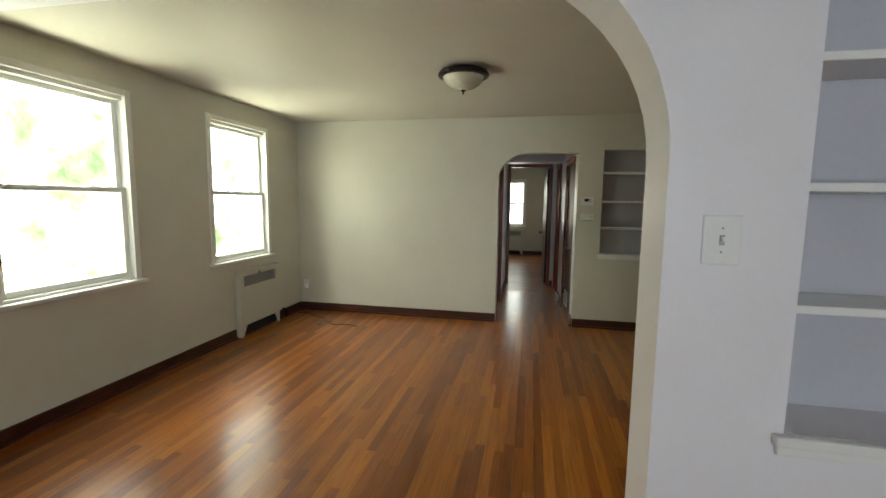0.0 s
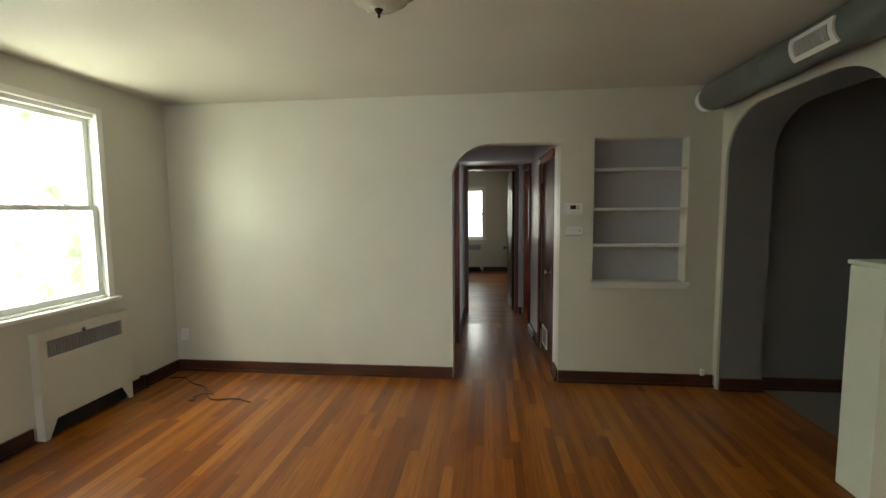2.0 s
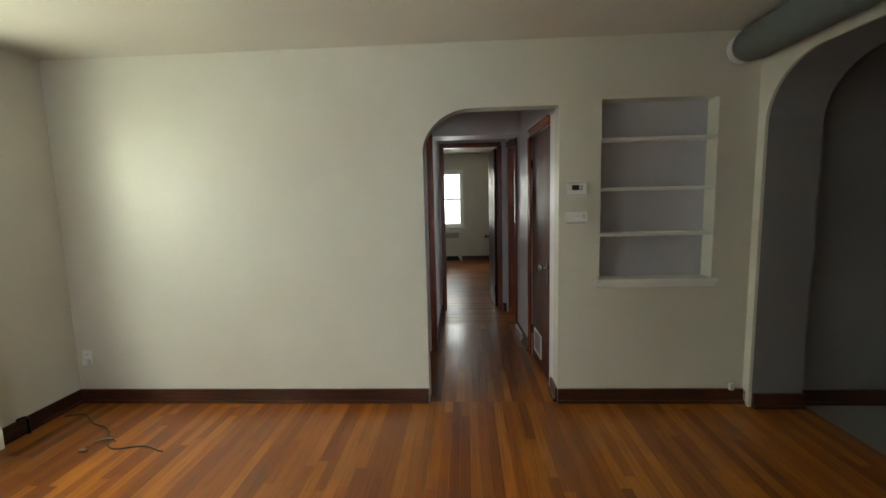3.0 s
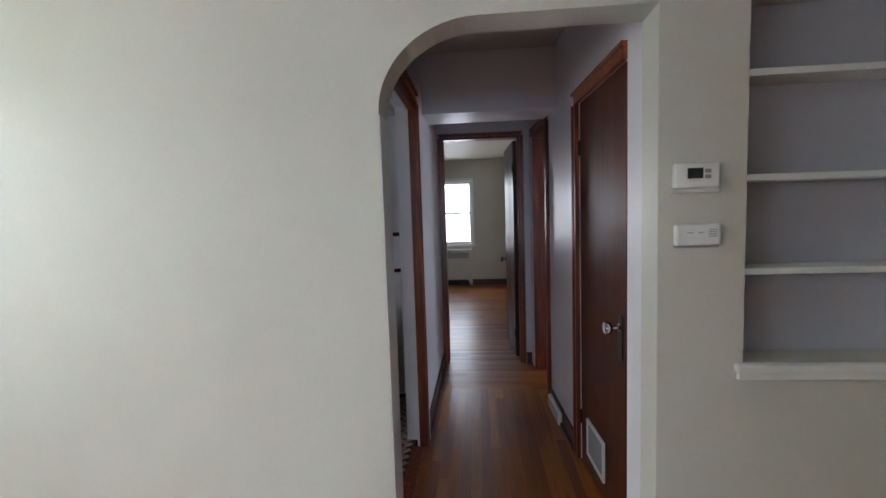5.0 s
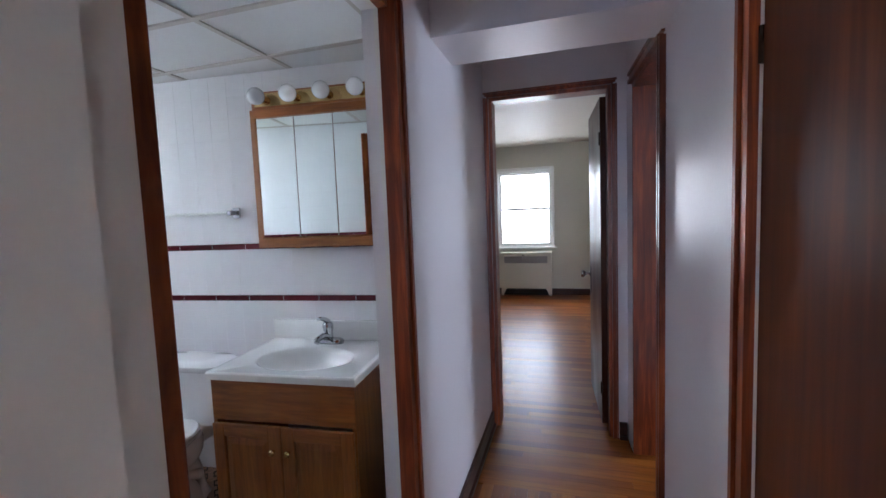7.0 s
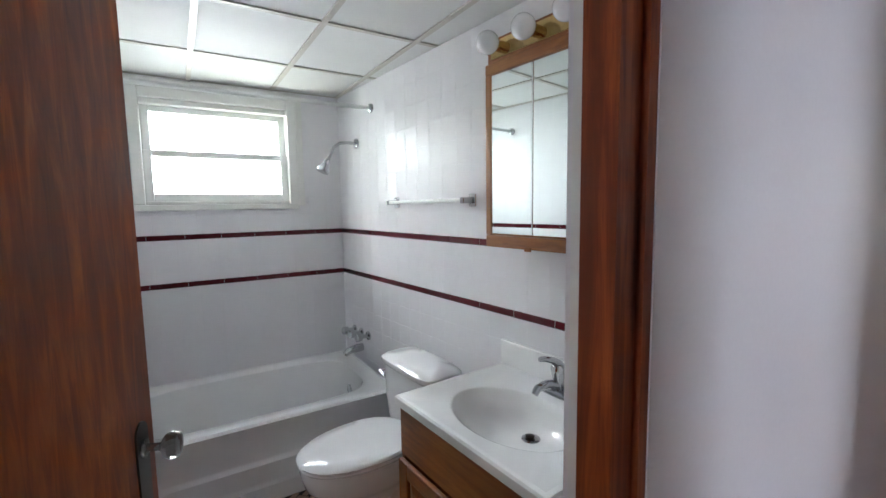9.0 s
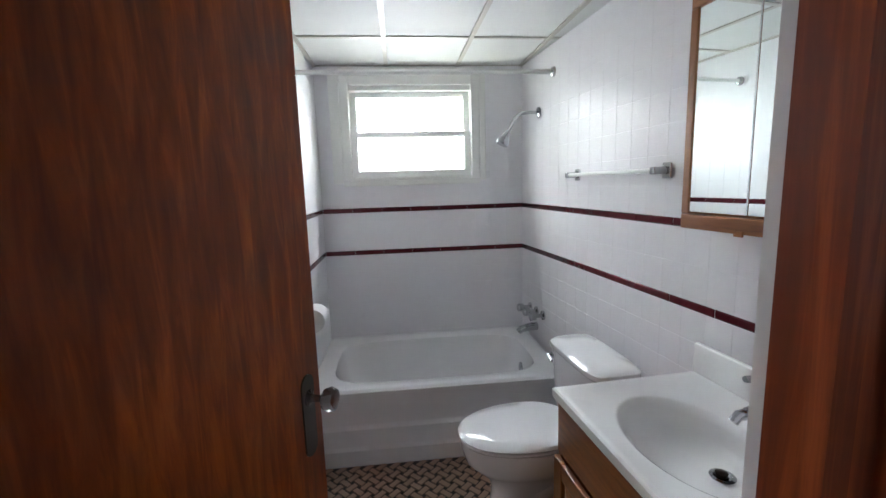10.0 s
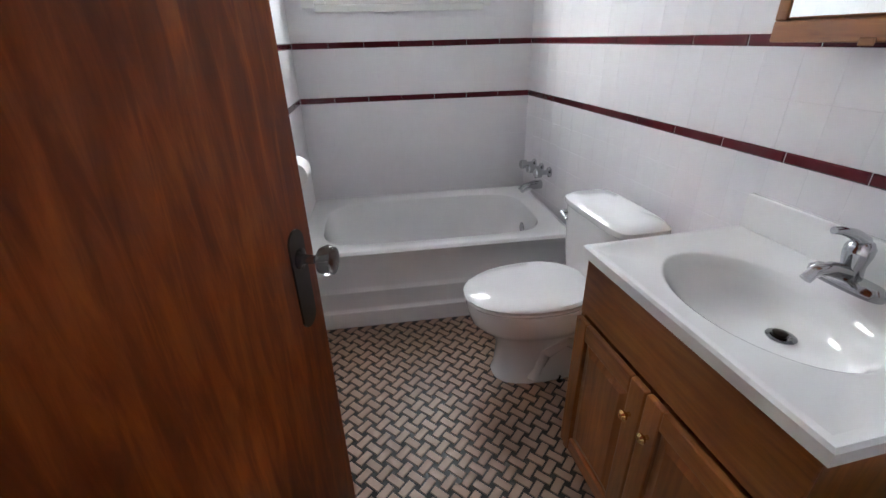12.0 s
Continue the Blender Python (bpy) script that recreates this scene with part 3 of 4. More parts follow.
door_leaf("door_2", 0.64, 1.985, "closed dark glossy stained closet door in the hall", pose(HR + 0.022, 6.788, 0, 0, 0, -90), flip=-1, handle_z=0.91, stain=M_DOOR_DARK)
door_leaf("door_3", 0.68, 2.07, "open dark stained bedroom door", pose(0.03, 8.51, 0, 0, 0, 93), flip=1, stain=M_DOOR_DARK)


# ---- shelves in the wall niches ----
def niche(name, x0, x1, face, out, depth, z0, z1, shelves, material, label):
    """Lined niche with painted boards; out is the way that it faces."""
    root = thing(name, label, "shelf niche", kind="structure")
    lo, hi = sorted((face + out * 0.001, face - out * depth))
    back = face - out * depth
    b0, b1 = sorted((back, back + out * 0.006))
    # back panel coloured darker for the shade in the recess
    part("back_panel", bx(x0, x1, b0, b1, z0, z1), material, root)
    for z in shelves:
        part("shelf", bx(x0 + 0.001, x1 - 0.001, lo + (0.006 if out < 0 else 0), hi - (0.006 if out < 0 else 0), z - 0.011, z + 0.011, bevel=0.003), M_WHITE, root)
    s0, s1 = sorted((face - out * depth, face + out * 0.03))
    part("sill", bx(x0 - 0.03, x1 + 0.03, *sorted((face + out * 0.001, face + out * 0.03)), z0 - 0.028, z0, bevel=0.006), M_WHITE, root)
    part("apron", bx(x0 - 0.02, x1 + 0.02, *sorted((face + out * 0.001, face + out * 0.016)), z0 - 0.055, z0 - 0.029, bevel=0.004), M_WHITE, root)
    return root


niche("shelf_niche", 0.54, 1.285, YF, -1, 0.139, 0.882, 2.075, (1.185, 1.49, 1.82), M_NICHE_SHADE, "recessed white shelf niche with three shelves")
niche("shelf_niche", 0.405, 1.18, YA0, -1, 0.199, 0.897, 2.1, (1.221, 1.524, 1.828), M_NICHE_SHADE, "recessed white shelf niche beside the arch")


# ---- small wall fittings ----
def light_switch(at):
    root = thing("light_switch", "white toggle light switch plate on the wall", "light switch")
    x, y, z = at
    part("plate", bx(x - 0.045, x + 0.045, y - 0.007, y, z - 0.063, z + 0.063, bevel=0.003), M_WHITE, root)
    part("slot", bx(x - 0.006, x + 0.006, y - 0.009, y - 0.0065, z - 0.013, z + 0.013), M_GREYPL, root)
    part("toggle", bx(x - 0.004, x + 0.004, y - 0.019, y - 0.008, z - 0.002, z + 0.009, bevel=0.001, seg=1), M_WHITE, root)
    for dz in (-0.03, 0.03):
        part("screw", lathe([(0.003, -0.0085), (0.003, -0.006)], (x, y, z + dz), "y", 8), M_GREYPL, root)


light_switch((0.221, YA0, 1.39))
tstat = thing("thermostat", "white wall thermostat with a dark display", "thermostat")
part("body", bx(0.307, 0.446, YF - 0.026, YF, 1.462, 1.542, bevel=0.006), M_WHITE, tstat)
part("base_strip", bx(0.303, 0.45, YF - 0.012, YF, 1.448, 1.461, bevel=0.003), M_WHITE, tstat)
part("display", bx(0.345, 0.392, YF - 0.028, YF - 0.025, 1.492, 1.525), M_SCREEN, tstat)
for dz in (1.497, 1.515):
    part("button", bx(0.397, 0.417, YF - 0.029, YF - 0.025, dz - 0.006, dz + 0.006, bevel=0.002, seg=1), M_GREYPL, tstat)
ctrl = thing("wall_control_box", "white low wall control box below the thermostat", "control box")
part("body", bx(0.312, 0.449, YF - 0.03, YF, 1.278, 1.346, bevel=0.006), M_WHITE, ctrl)
part("base_lip", bx(0.316, 0.445, YF - 0.022, YF, 1.27, 1.277), M_GREYPL, ctrl)
for i in range(4):
    part("vent_slot", bx(0.412, 0.436, YF - 0.0315, YF - 0.0295, 1.306 + i * 0.007, 1.309 + i * 0.007), M_GREYPL, ctrl)
for i in range(2):
    part("mark", bx(0.345 + i * 0.032, 0.362 + i * 0.032, YF - 0.0315, YF - 0.0295, 1.318, 1.321), M_GREYPL, ctrl)


def outlet(m, label):
    root = thing("wall_outlet", label, "outlet")
    part("plate", bx(-0.036, 0.036, -0.006, 0, -0.058, 0.058, bevel=0.003), M_WHITE, root)
    for dz in (-0.024, 0.024):
        s = part("socket", bx(-0.016, 0.016, -0.009, -0.005, dz - 0.014, dz + 0.014, bevel=0.003, seg=1), M_WHITE, root)
        for dx in (-0.006, 0.006):
            part("slot", bx(dx - 0.0012, dx + 0.0012, -0.0105, -0.0088, dz - 0.004, dz + 0.005), M_BLACK, s)
    part("adapter", bx(-0.024, 0.024, -0.034, -0.006, -0.05, -0.005, bevel=0.005), M_WHITE, root, "small white plug adapter")
    root.matrix_world = m


outlet(pose(-3.195, YF, 0.345), "white wall outlet with a plugged adapter")
jack = thing("phone_jack", "small white cable jack on the baseboard", "jack")
part("body", bx(1.425, 1.455, YF - 0.04, YF - 0.016, 0.1, 0.15, bevel=0.004), M_WHITE, jack)

# cord lying on the living room floor
cord = thing("power_cord", "black appliance cord with a silver plug lying on the floor", "cord", at=(-2.62, 5.34, 0))
pts = []
for i in range(46):
    k = i / 45
    pts.append((-3.19 + 1.0 * k, 5.62 - 0.42 * k + 0.07 * math.sin(7 * k) + 0.03 * math.sin(17 * k), 0.006))
part("cable", tube(pts, 0.0045, 8), M_CORD, cord, "", True)
pl = []
for i in range(14):
    a = i / 13 * 4.2
    pl.append((-2.62 + 0.05 * math.cos(a) - 0.02 * i / 13, 5.32 + 0.045 * math.sin(a) - 0.006 * i, 0.007 + 0.01 * math.sin(i / 13 * 3.14)))
part("coil", tube(pl, 0.006, 8), M_CHROME, cord, "silver connector lead", True)
part("plug", bx(-2.70, -2.655, 5.20, 5.225, 0.001, 0.022, bevel=0.005), M_CHROME, cord, "grey metal plug")
pipe = thing("radiator_pipe", "short dark pipe stub beside the radiator", "pipe")
part("pipe", tube([(XL + 0.04, 5.42, 0), (XL + 0.04, 5.42, 0.1), (XL + 0.04, 5.40, 0.115), (XL + 0.04, 5.36, 0.12)], 0.011), M_DARKMET, pipe, "", True)


def floor_grille(y0, y1, z0, z1, label):
    root = thing("vent_grille", label, "vent")
    x = HR + 0.004
    y0, y1 = sorted((y0, y1))
    part("backing", bx(x - 0.002, x + 0.001, y0 + 0.01, y1 - 0.01, z0 + 0.01, z1 - 0.01), M_BLACK, root)
    for a, b, c, d in ((y0, y1, z0, z0 + 0.018), (y0, y1, z1 - 0.018, z1), (y0, y0 + 0.018, z0 + 0.018, z1 - 0.018), (y1 - 0.018, y1, z0 + 0.018, z1 - 0.018)):
        part("frame", bx(x - 0.012, x, a, b, c, d, bevel=0.002, seg=1), M_WHITE, root)
    n = int((z1 - z0 - 0.04) / 0.014)
    for i in range(n):
        z = z0 + 0.025 + i * 0.014
        part("slat", bx(x - 0.008, x - 0.002, y0 + 0.018, y1 - 0.018, z - 0.003, z + 0.002), M_GREYPL, root)
    return root


floor_grille(6.40, 6.66, 0.10, 0.30, "white louvred vent grille in the closet door")
low = thing("baseboard_register", "white low register set at the baseboard", "vent")
part("body", bx(HR - 0.04, HR - 0.017, 7.16, 7.48, 0.0, 0.085, bevel=0.006), M_WHITE, low)
for i in range(5):
    part("slat", bx(HR - 0.043, HR - 0.0395, 7.18, 7.46, 0.016 + i * 0.013, 0.021 + i * 0.013), M_GREYPL, low)

# ---- ceiling lamp ----
lamp = thing("ceiling_lamp", "bronze flush ceiling lamp with an unlit frosted bowl", "ceiling lamp", at=(-0.79, 4.0, CEIL))
lx, ly = -0.79, 3.97
part("pan", lathe([(0.10, 0), (0.15, -0.006), (0.182, -0.02), (0.195, -0.04), (0.19, -0.055), (0.165, -0.062), (0.155, -0.06)][::-1], (lx, ly, CEIL), "z", 40), M_DARKMET, lamp, "dark bronze rim", True)
part("shade", lathe([(0.012, -0.152), (0.05, -0.147), (0.09, -0.132), (0.125, -0.108), (0.148, -0.08), (0.156, -0.058)], (lx, ly, CEIL), "z", 40), M_FROST, lamp, "frosted alabaster glass bowl", True)
part("finial", lathe([(0.003, -0.185), (0.007, -0.178), (0.005, -0.17), (0.012, -0.163), (0.018, -0.153), (0.02, -0.148)], (lx, ly, CEIL), "z", 16), M_DARKMET, lamp, "", True)

# ---- duct ----
duct = thing("air_duct", "round grey-green painted air duct along the ceiling", "duct", at=(1.4, 5.7, 2.35))
dx, dz, dr = 1.40, 2.35, 0.105
part("pipe", lathe([(dr, 2.3), (dr, 3.4), (dr + 0.003, 3.405), (dr + 0.003, 3.43), (dr, 3.435), (dr, 5.0), (dr + 0.003, 5.005), (dr + 0.003, 5.03), (dr, 5.035), (dr, 5.72), (dr * 0.93, 5.78), (dr * 0.8, 5.81)], (dx, 0, dz), "y", 32), M_DUCT, duct, "", True)
part("end_collar", lathe([(dr * 0.86, 5.812), (dr * 0.86, YF)], (dx, 0, dz), "y", 32), M_WHITE, duct, "", True)
reg = thing("duct_register", "white curved air register set in the round duct", "vent", at=(dx, 4.75, dz))


def arc_patch(y0, y1, d0, d1, r0, r1, n=8):
    """A curved slab on the duct between two angles."""
    bm = bmesh.new()
    rows = []
    for k in range(n + 1):
        a = radians(d0 + (d1 - d0) * k / n)
        c, s = math.cos(a), math.sin(a)
        rows.append([bm.verts.new((dx + r * c, y, dz + r * s)) for r, y in ((r0, y0), (r1, y0), (r1, y1), (r0, y1))])
    for a, b in zip(rows, rows[1:]):
        for k in range(4):
            bm.faces.new((a[k], a[(k + 1) % 4], b[(k + 1) % 4], b[k]))
    bm.faces.new(rows[0][::-1])
    bm.faces.new(rows[-1])
    bmesh.ops.recalc_face_normals(bm, faces=bm.faces)
    return bm


Y0, Y1 = 4.44, 4.74
part("frame", arc_patch(Y0, Y1, 160, 172, dr, dr + 0.012), M_WHITE, reg)
part("frame", arc_patch(Y0, Y1, 212, 226, dr, dr + 0.012), M_WHITE, reg)
part("frame", arc_patch(Y0, Y0 + 0.03, 172, 212, dr, dr + 0.012), M_WHITE, reg)
part("frame", arc_patch(Y1 - 0.03, Y1, 172, 212, dr, dr + 0.012), M_WHITE, reg)
part("backing", arc_patch(Y0 + 0.03, Y1 - 0.03, 172, 212, dr, dr + 0.002), M_GREYPL, reg)
for i in range(12):
    y = Y0 + 0.045 + i * 0.02
    part("vane", arc_patch(y, y + 0.003, 172, 212, dr, dr + 0.006, 5), M_GREYPL, reg)

panel = thing("half_height_cabinet", "off-white enamelled waist-high kitchen cabinet side", "cabinet")
part("body", bx(1.535, 2.2, 4.355, 4.57, 0.0, 1.19, bevel=0.01), M_PANEL, panel)
part("top", bx(1.53, 2.22, 4.352, 4.58, 1.192, 1.215, bevel=0.006), M_PANEL, panel)

# ---- bathroom shell ----
BX0, BX1, BY0, BY1, BC = -3.265, HL - 0.135, 6.122, 7.444, 2.16
structure("bath_wall_backing", wall_cells(bmesh.new(), "y", BY1, BY1 + 0.12, XL, HL - 0.02, 0, BC), M_GROUT, "tiled bathroom wall", "wall")
bm = bmesh.new()
wall_cells(bm, "x", XL, BX0 - 0.004, 6.0, BY1, 0, BC, [(6.27, 7.155, 1.455, 2.10)])
structure("bath_wall_window", bm, M_GROUT, "tiled bathroom window wall", "wall")
wall_sink = bpy.data.objects["bath_wall_backing"]
wall_win = bpy.data.objects["bath_wall_window"]

# suspended ceiling in one mesh, with its grid proud of the panels
bm = bmesh.new()
box(bm, XL, HL - 0.12, 6.0, BY1 + 0.28, BC + 0.006, BC + 0.03)
ceil_b = structure("ceiling_bath", bm, M_CEILT, "white suspended panel ceiling", "ceiling")
bm = bmesh.new()
for x in (-3.275, -2.74, -2.13, -1.52, -0.91):
    box(bm, x - 0.012, x + 0.012, 6.0, BY1 + 0.28, BC, BC + 0.006)
for y in (6.127, 6.57, 7.02, 7.435):
    box(bm, XL, HL - 0.12, y - 0.012, y + 0.012, BC - 0.002, BC + 0.0055)
structure("ceiling_grid", bm, M_GRID, "cream metal grid of a suspended ceiling", "ceiling grid")

# ---- tub ----
tub = thing("bathtub", "white enamelled steel bathtub with a ribbed apron", "bathtub", at=(-2.87, 6.78, 0))
TX, TZ = -2.465, 0.41
cx, cy = (BX0 + TX) / 2, (BY0 + BY1) / 2


def rect_ring(x0, x1, y0, y1, z, n=32):
    return [(max(x0, min(x1, x)), max(y0, min(y1, y)), z) for x, y, _ in oval((x0 + x1) / 2, (y0 + y1) / 2, (x1 - x0) / 2 * 1.0, (y1 - y0) / 2 * 1.0, z, n, 30)]


rings = [rect_ring(BX0, TX - 0.012, BY0, BY1, TZ - 0.05), rect_ring(BX0, TX - 0.002, BY0, BY1, TZ - 0.012), rect_ring(BX0, TX - 0.014, BY0, BY1, TZ),
         oval(cx - 0.01, cy, 0.33, 0.59, TZ, 32, 5), oval(cx - 0.01, cy, 0.31, 0.57, TZ - 0.012, 32, 4.5), oval(cx - 0.01, cy, 0.275, 0.52, 0.2, 32, 4),
         oval(cx - 0.01, cy, 0.24, 0.45, 0.10, 32, 3.5), oval(cx - 0.01, cy, 0.17, 0.36, 0.08, 32, 3)]
part("basin", loft(rings, (False, True)), M_PORC, tub, "", True)
bm = bmesh.new()
prof = [(0.0, 0.0), (0.0, 0.085), (-0.012, 0.095), (-0.016, 0.105), (-0.008, 0.195), (-0.02, 0.21), (-0.024, 0.218), (-0.018, 0.34), (-0.008, TZ - 0.045), (-0.004, TZ - 0.03)]
cols = []
for y in (BY0, BY1):
    cols.append([bm.verts.new((TX + u - 0.002, y, z)) for u, z in prof])
for i in range(len(prof) - 1):
    bm.faces.new((cols[0][i], cols[1][i], cols[1][i + 1], cols[0][i + 1]))
for c, y in zip(cols, (BY0, BY1)):
    back = [bm.verts.new((TX - 0.05, y, z)) for u, z in prof]
    for i in range(len(prof) - 1):
        bm.faces.new((c[i], c[i + 1], back[i + 1], back[i]))
bmesh.ops.recalc_face_normals(bm, faces=bm.faces)
part("apron", bm, M_PORC, tub, "apron with two shallow ribs", True)
part("overflow", lathe([(0.032, 0), (0.032, -0.006), (0.02, -0.012)][::-1], (cx, cy + 0.535, 0.29), "y", 20), M_CHROME, tub, "chrome overflow plate", True)
part("drain", lathe([(0.03, 0.081), (0.03, 0.086), (0.015, 0.088)], (cx, cy + 0.3, 0), "z", 16), M_CHROME, tub, "", True)
part("caulk", bx(BX0, TX, BY1 - 0.006, BY1 - 0.001, TZ, TZ + 0.006), M_TILE, tub)

# ---- bath fittings ----
taps = thing("bath_taps", "chrome two-handle bath taps with a diverter on the wall", "tap", at=(-3.0, BY1, 0.56))
for u in (-3.10, -3.0, -2.90):
    h = part("handle", lathe([(0.03, 0), (0.03, -0.008), (0.014, -0.014), (0.013, -0.05), (0.026, -0.055), (0.028, -0.085), (0.02, -0.092)][::-1], (u, BY1 - 0.008, 0.60), "y", 8), M_CHROME, taps, "", False)
spout = thing("bath_spout", "chrome bath spout over the tub end", "spout", at=(-3.0, BY1, 0.46))
part("spout", tube([(-3.0, BY1 - 0.008, 0.50), (-3.0, BY1 - 0.05, 0.50), (-3.0, BY1 - 0.11, 0.49), (-3.0, BY1 - 0.135, 0.47)], [0.026, 0.026, 0.022, 0.019], 16), M_CHROME, spout, "", True)
shower = thing("wall_shower", "chrome shower head on a bent wall arm", "shower head", at=(-2.9, BY1, 1.825))
part("flange", lathe([(0.012, -0.014), (0.03, -0.006), (0.032, 0)], (-2.985, BY1 - 0.008, 1.825), "y", 20), M_CHROME, shower, "", True)
part("arm", tube([(-2.985, BY1 - 0.008, 1.825), (-2.985, BY1 - 0.07, 1.825), (-2.985, BY1 - 0.12, 1.818), (-2.985, BY1 - 0.16, 1.79), (-2.985, BY1 - 0.20, 1.71)], 0.010, 12), M_CHROME, shower, "", True)
hd = part("head", lathe([(0.036, -0.085), (0.038, -0.07), (0.03, -0.04), (0.018, -0.028), (0.02, -0.012), (0.012, 0.0)], (0, 0, 0), "z", 20), M_CHROME, shower, "", True)
hd.matrix_basis = pose(-2.985 - shower.location.x, -0.20, 1.715 - shower.location.z, -28, 0, 0) @ Matrix.Translation(shower.location)
rod = thing("shower_rod", "white shower curtain rod across the tub", "curtain rod", at=(-2.66, 6.69, 1.975))
part("rod", tube([(-2.66, BY0 + 0.004, 1.975), (-2.66, BY1 - 0.012, 1.975)], 0.012, 12), M_VINYL, rod, "", True)
for y, s in ((BY0 + 0.003, 1), (BY1 - 0.009, -1)):
    part("flange", lathe([(0.026, 0), (0.024, 0.012 * s), (0.014, 0.018 * s)], (-2.66, y, 1.975), "y", 16), M_CHROME, rod, "", True)
bar = thing("towel_bar", "white towel bar between chrome posts on the tile", "towel bar", at=(-2.05, BY1, 1.445))
part("bar", tube([(-2.50, BY1 - 0.06, 1.445), (-1.865, BY1 - 0.06, 1.445)], 0.009, 10), M_VINYL, bar, "", True)
for x in (-2.50, -1.865):
    part("post", bx(x - 0.012, x + 0.012, BY1 - 0.075, BY1 - 0.012, 1.432, 1.458, bevel=0.004), M_CHROME, bar)
    part("plate", bx(x - 0.022, x + 0.022, BY1 - 0.016, BY1 - 0.007, 1.417, 1.473, bevel=0.004), M_CHROME, bar)
roll = thing("toilet_paper_holder", "white ceramic paper holder on the side wall", "paper holder", at=(-2.4, BY0, 0.82))
part("bracket", bx(-2.48, -2.32, BY0 - 0.002, BY0 + 0.022, 0.75, 0.90, bevel=0.009), M_PORC, roll)
for u in (-2.468, -2.344):
    part("arm", bx(u, u + 0.012, BY0 + 0.02, BY0 + 0.09, 0.805, 0.835, bevel=0.003), M_PORC, roll)
part("paper_roll", lathe([(0.02, -0.055), (0.055, -0.055), (0.055, 0.055), (0.02, 0.055)], (-2.40, BY0 + 0.075, 0.82), "x", 24), M_PAPER, roll, "", True)

# ---- toilet ----
wc = thing("toilet", "white porcelain toilet with the lid down", "toilet", at=(-2.08, 7.05, 0))
ux = -2.08
part("bowl", loft([oval(ux, 7.082, 0.112, 0.22, 0, 32, 2.6, 0.235), oval(ux, 7.082, 0.106, 0.22, 0.03, 32, 2.6, 0.225), oval(ux, 7.072, 0.10, 0.21, 0.15, 32, 2.4, 0.205), oval(ux, 7.052, 0.115, 0.21, 0.21, 32, 2.2, 0.215), oval(ux, 7.046, 0.145, 0.215, 0.25, 32, 2.2, 0.255),
                   oval(ux, 7.042, 0.172, 0.22, 0.29, 32, 2.2, 0.29), oval(ux, 7.042, 0.182, 0.22, 0.345, 32, 2.2, 0.305), oval(ux, 7.042, 0.18, 0.215, 0.375, 32, 2.2, 0.302)]), M_PORC, wc, "", True)
part("seat", loft([oval(ux, 7.032, 0.178, 0.2, 0.377, 32, 2.2, 0.295), oval(ux, 7.032, 0.184, 0.205, 0.385, 32, 2.2, 0.302), oval(ux, 7.032, 0.182, 0.205, 0.392, 32, 2.2, 0.30)]), M_PORC, wc, "", True)
part("lid", loft([oval(ux, 7.032, 0.182, 0.205, 0.395, 32, 2.2, 0.30), oval(ux, 7.032, 0.186, 0.208, 0.403, 32, 2.2, 0.305), oval(ux, 7.032, 0.176, 0.2, 0.413, 32, 2.2, 0.29), oval(ux, 7.032, 0.12, 0.15, 0.418, 32, 2.2, 0.22)]), M_PORC, wc, "closed white lid", True)
part("shelf", bx(ux - 0.12, ux + 0.12, 7.20, 7.40, 0.30, 0.385, bevel=0.02, seg=3), M_PORC, wc, "", True)
part("tank", loft([oval(ux, 7.317, 0.195, 0.09, 0.385, 32, 7), oval(ux, 7.314, 0.203, 0.096, 0.5, 32, 7), oval(ux, 7.312, 0.21, 0.1, 0.66, 32, 7)]), M_PORC, wc, "", True)
part("tank_lid", loft([oval(ux, 7.310, 0.214, 0.104, 0.662, 32, 6), oval(ux, 7.308, 0.222, 0.109, 0.672, 32, 6), oval(ux, 7.308, 0.221, 0.108, 0.69, 32, 6), oval(ux, 7.310, 0.205, 0.095, 0.703, 32, 5), oval(ux, 7.312, 0.12, 0.05, 0.707, 32, 4)]), M_PORC, wc, "", True)
lv = part("flush_lever", tube([(ux - 0.17, 7.21, 0.63), (ux - 0.17, 7.19, 0.63), (ux - 0.12, 7.185, 0.622)], [0.014, 0.009, 0.006], 10), M_CHROME, wc, "chrome flush lever", True)
part("trap_relief", tube([(ux + 0.087, 6.99, 0.02), (ux + 0.09, 7.04, 0.14), (ux + 0.092, 7.12, 0.19), (ux + 0.09, 7.19, 0.15), (ux + 0.086, 7.23, 0.03)], 0.03, 12), M_PORC, wc, "", True)
part("bolt", lathe([(0.013, 0.0), (0.011, 0.006), (0.004, 0.012), (0.004, 0.03)], (ux + 0.122, 7.10, 0.0), "z", 10), M_BLACK, wc, "dark exposed floor bolt")

# ---- vanity ----
VX0, VX1, VY0, VY1, VZ = -1.685, -1.008, 6.955, BY1 + 0.032, 0.775
van = thing("vanity_cabinet", "honey oak bathroom vanity cabinet with two panel doors", "cabinet", at=(-1.34, 7.2, 0))
c0, c1, cf = VX0 + 0.012, VX1 - 0.012, VY0 + 0.018
bm = bmesh.new()
box(bm, c0, c0 + 0.018, cf, VY1, 0.0, VZ - 0.035)
box(bm, c1 - 0.018, c1, cf, VY1, 0.0, VZ - 0.035)
box(bm, c0 + 0.018, c1 - 0.018, cf + 0.05, VY1, 0.0, 0.1)
box(bm, c0 + 0.018, c1 - 0.018, cf + 0.02, VY1, 0.1, 0.118)
part("body", bm, M_OAK, van)
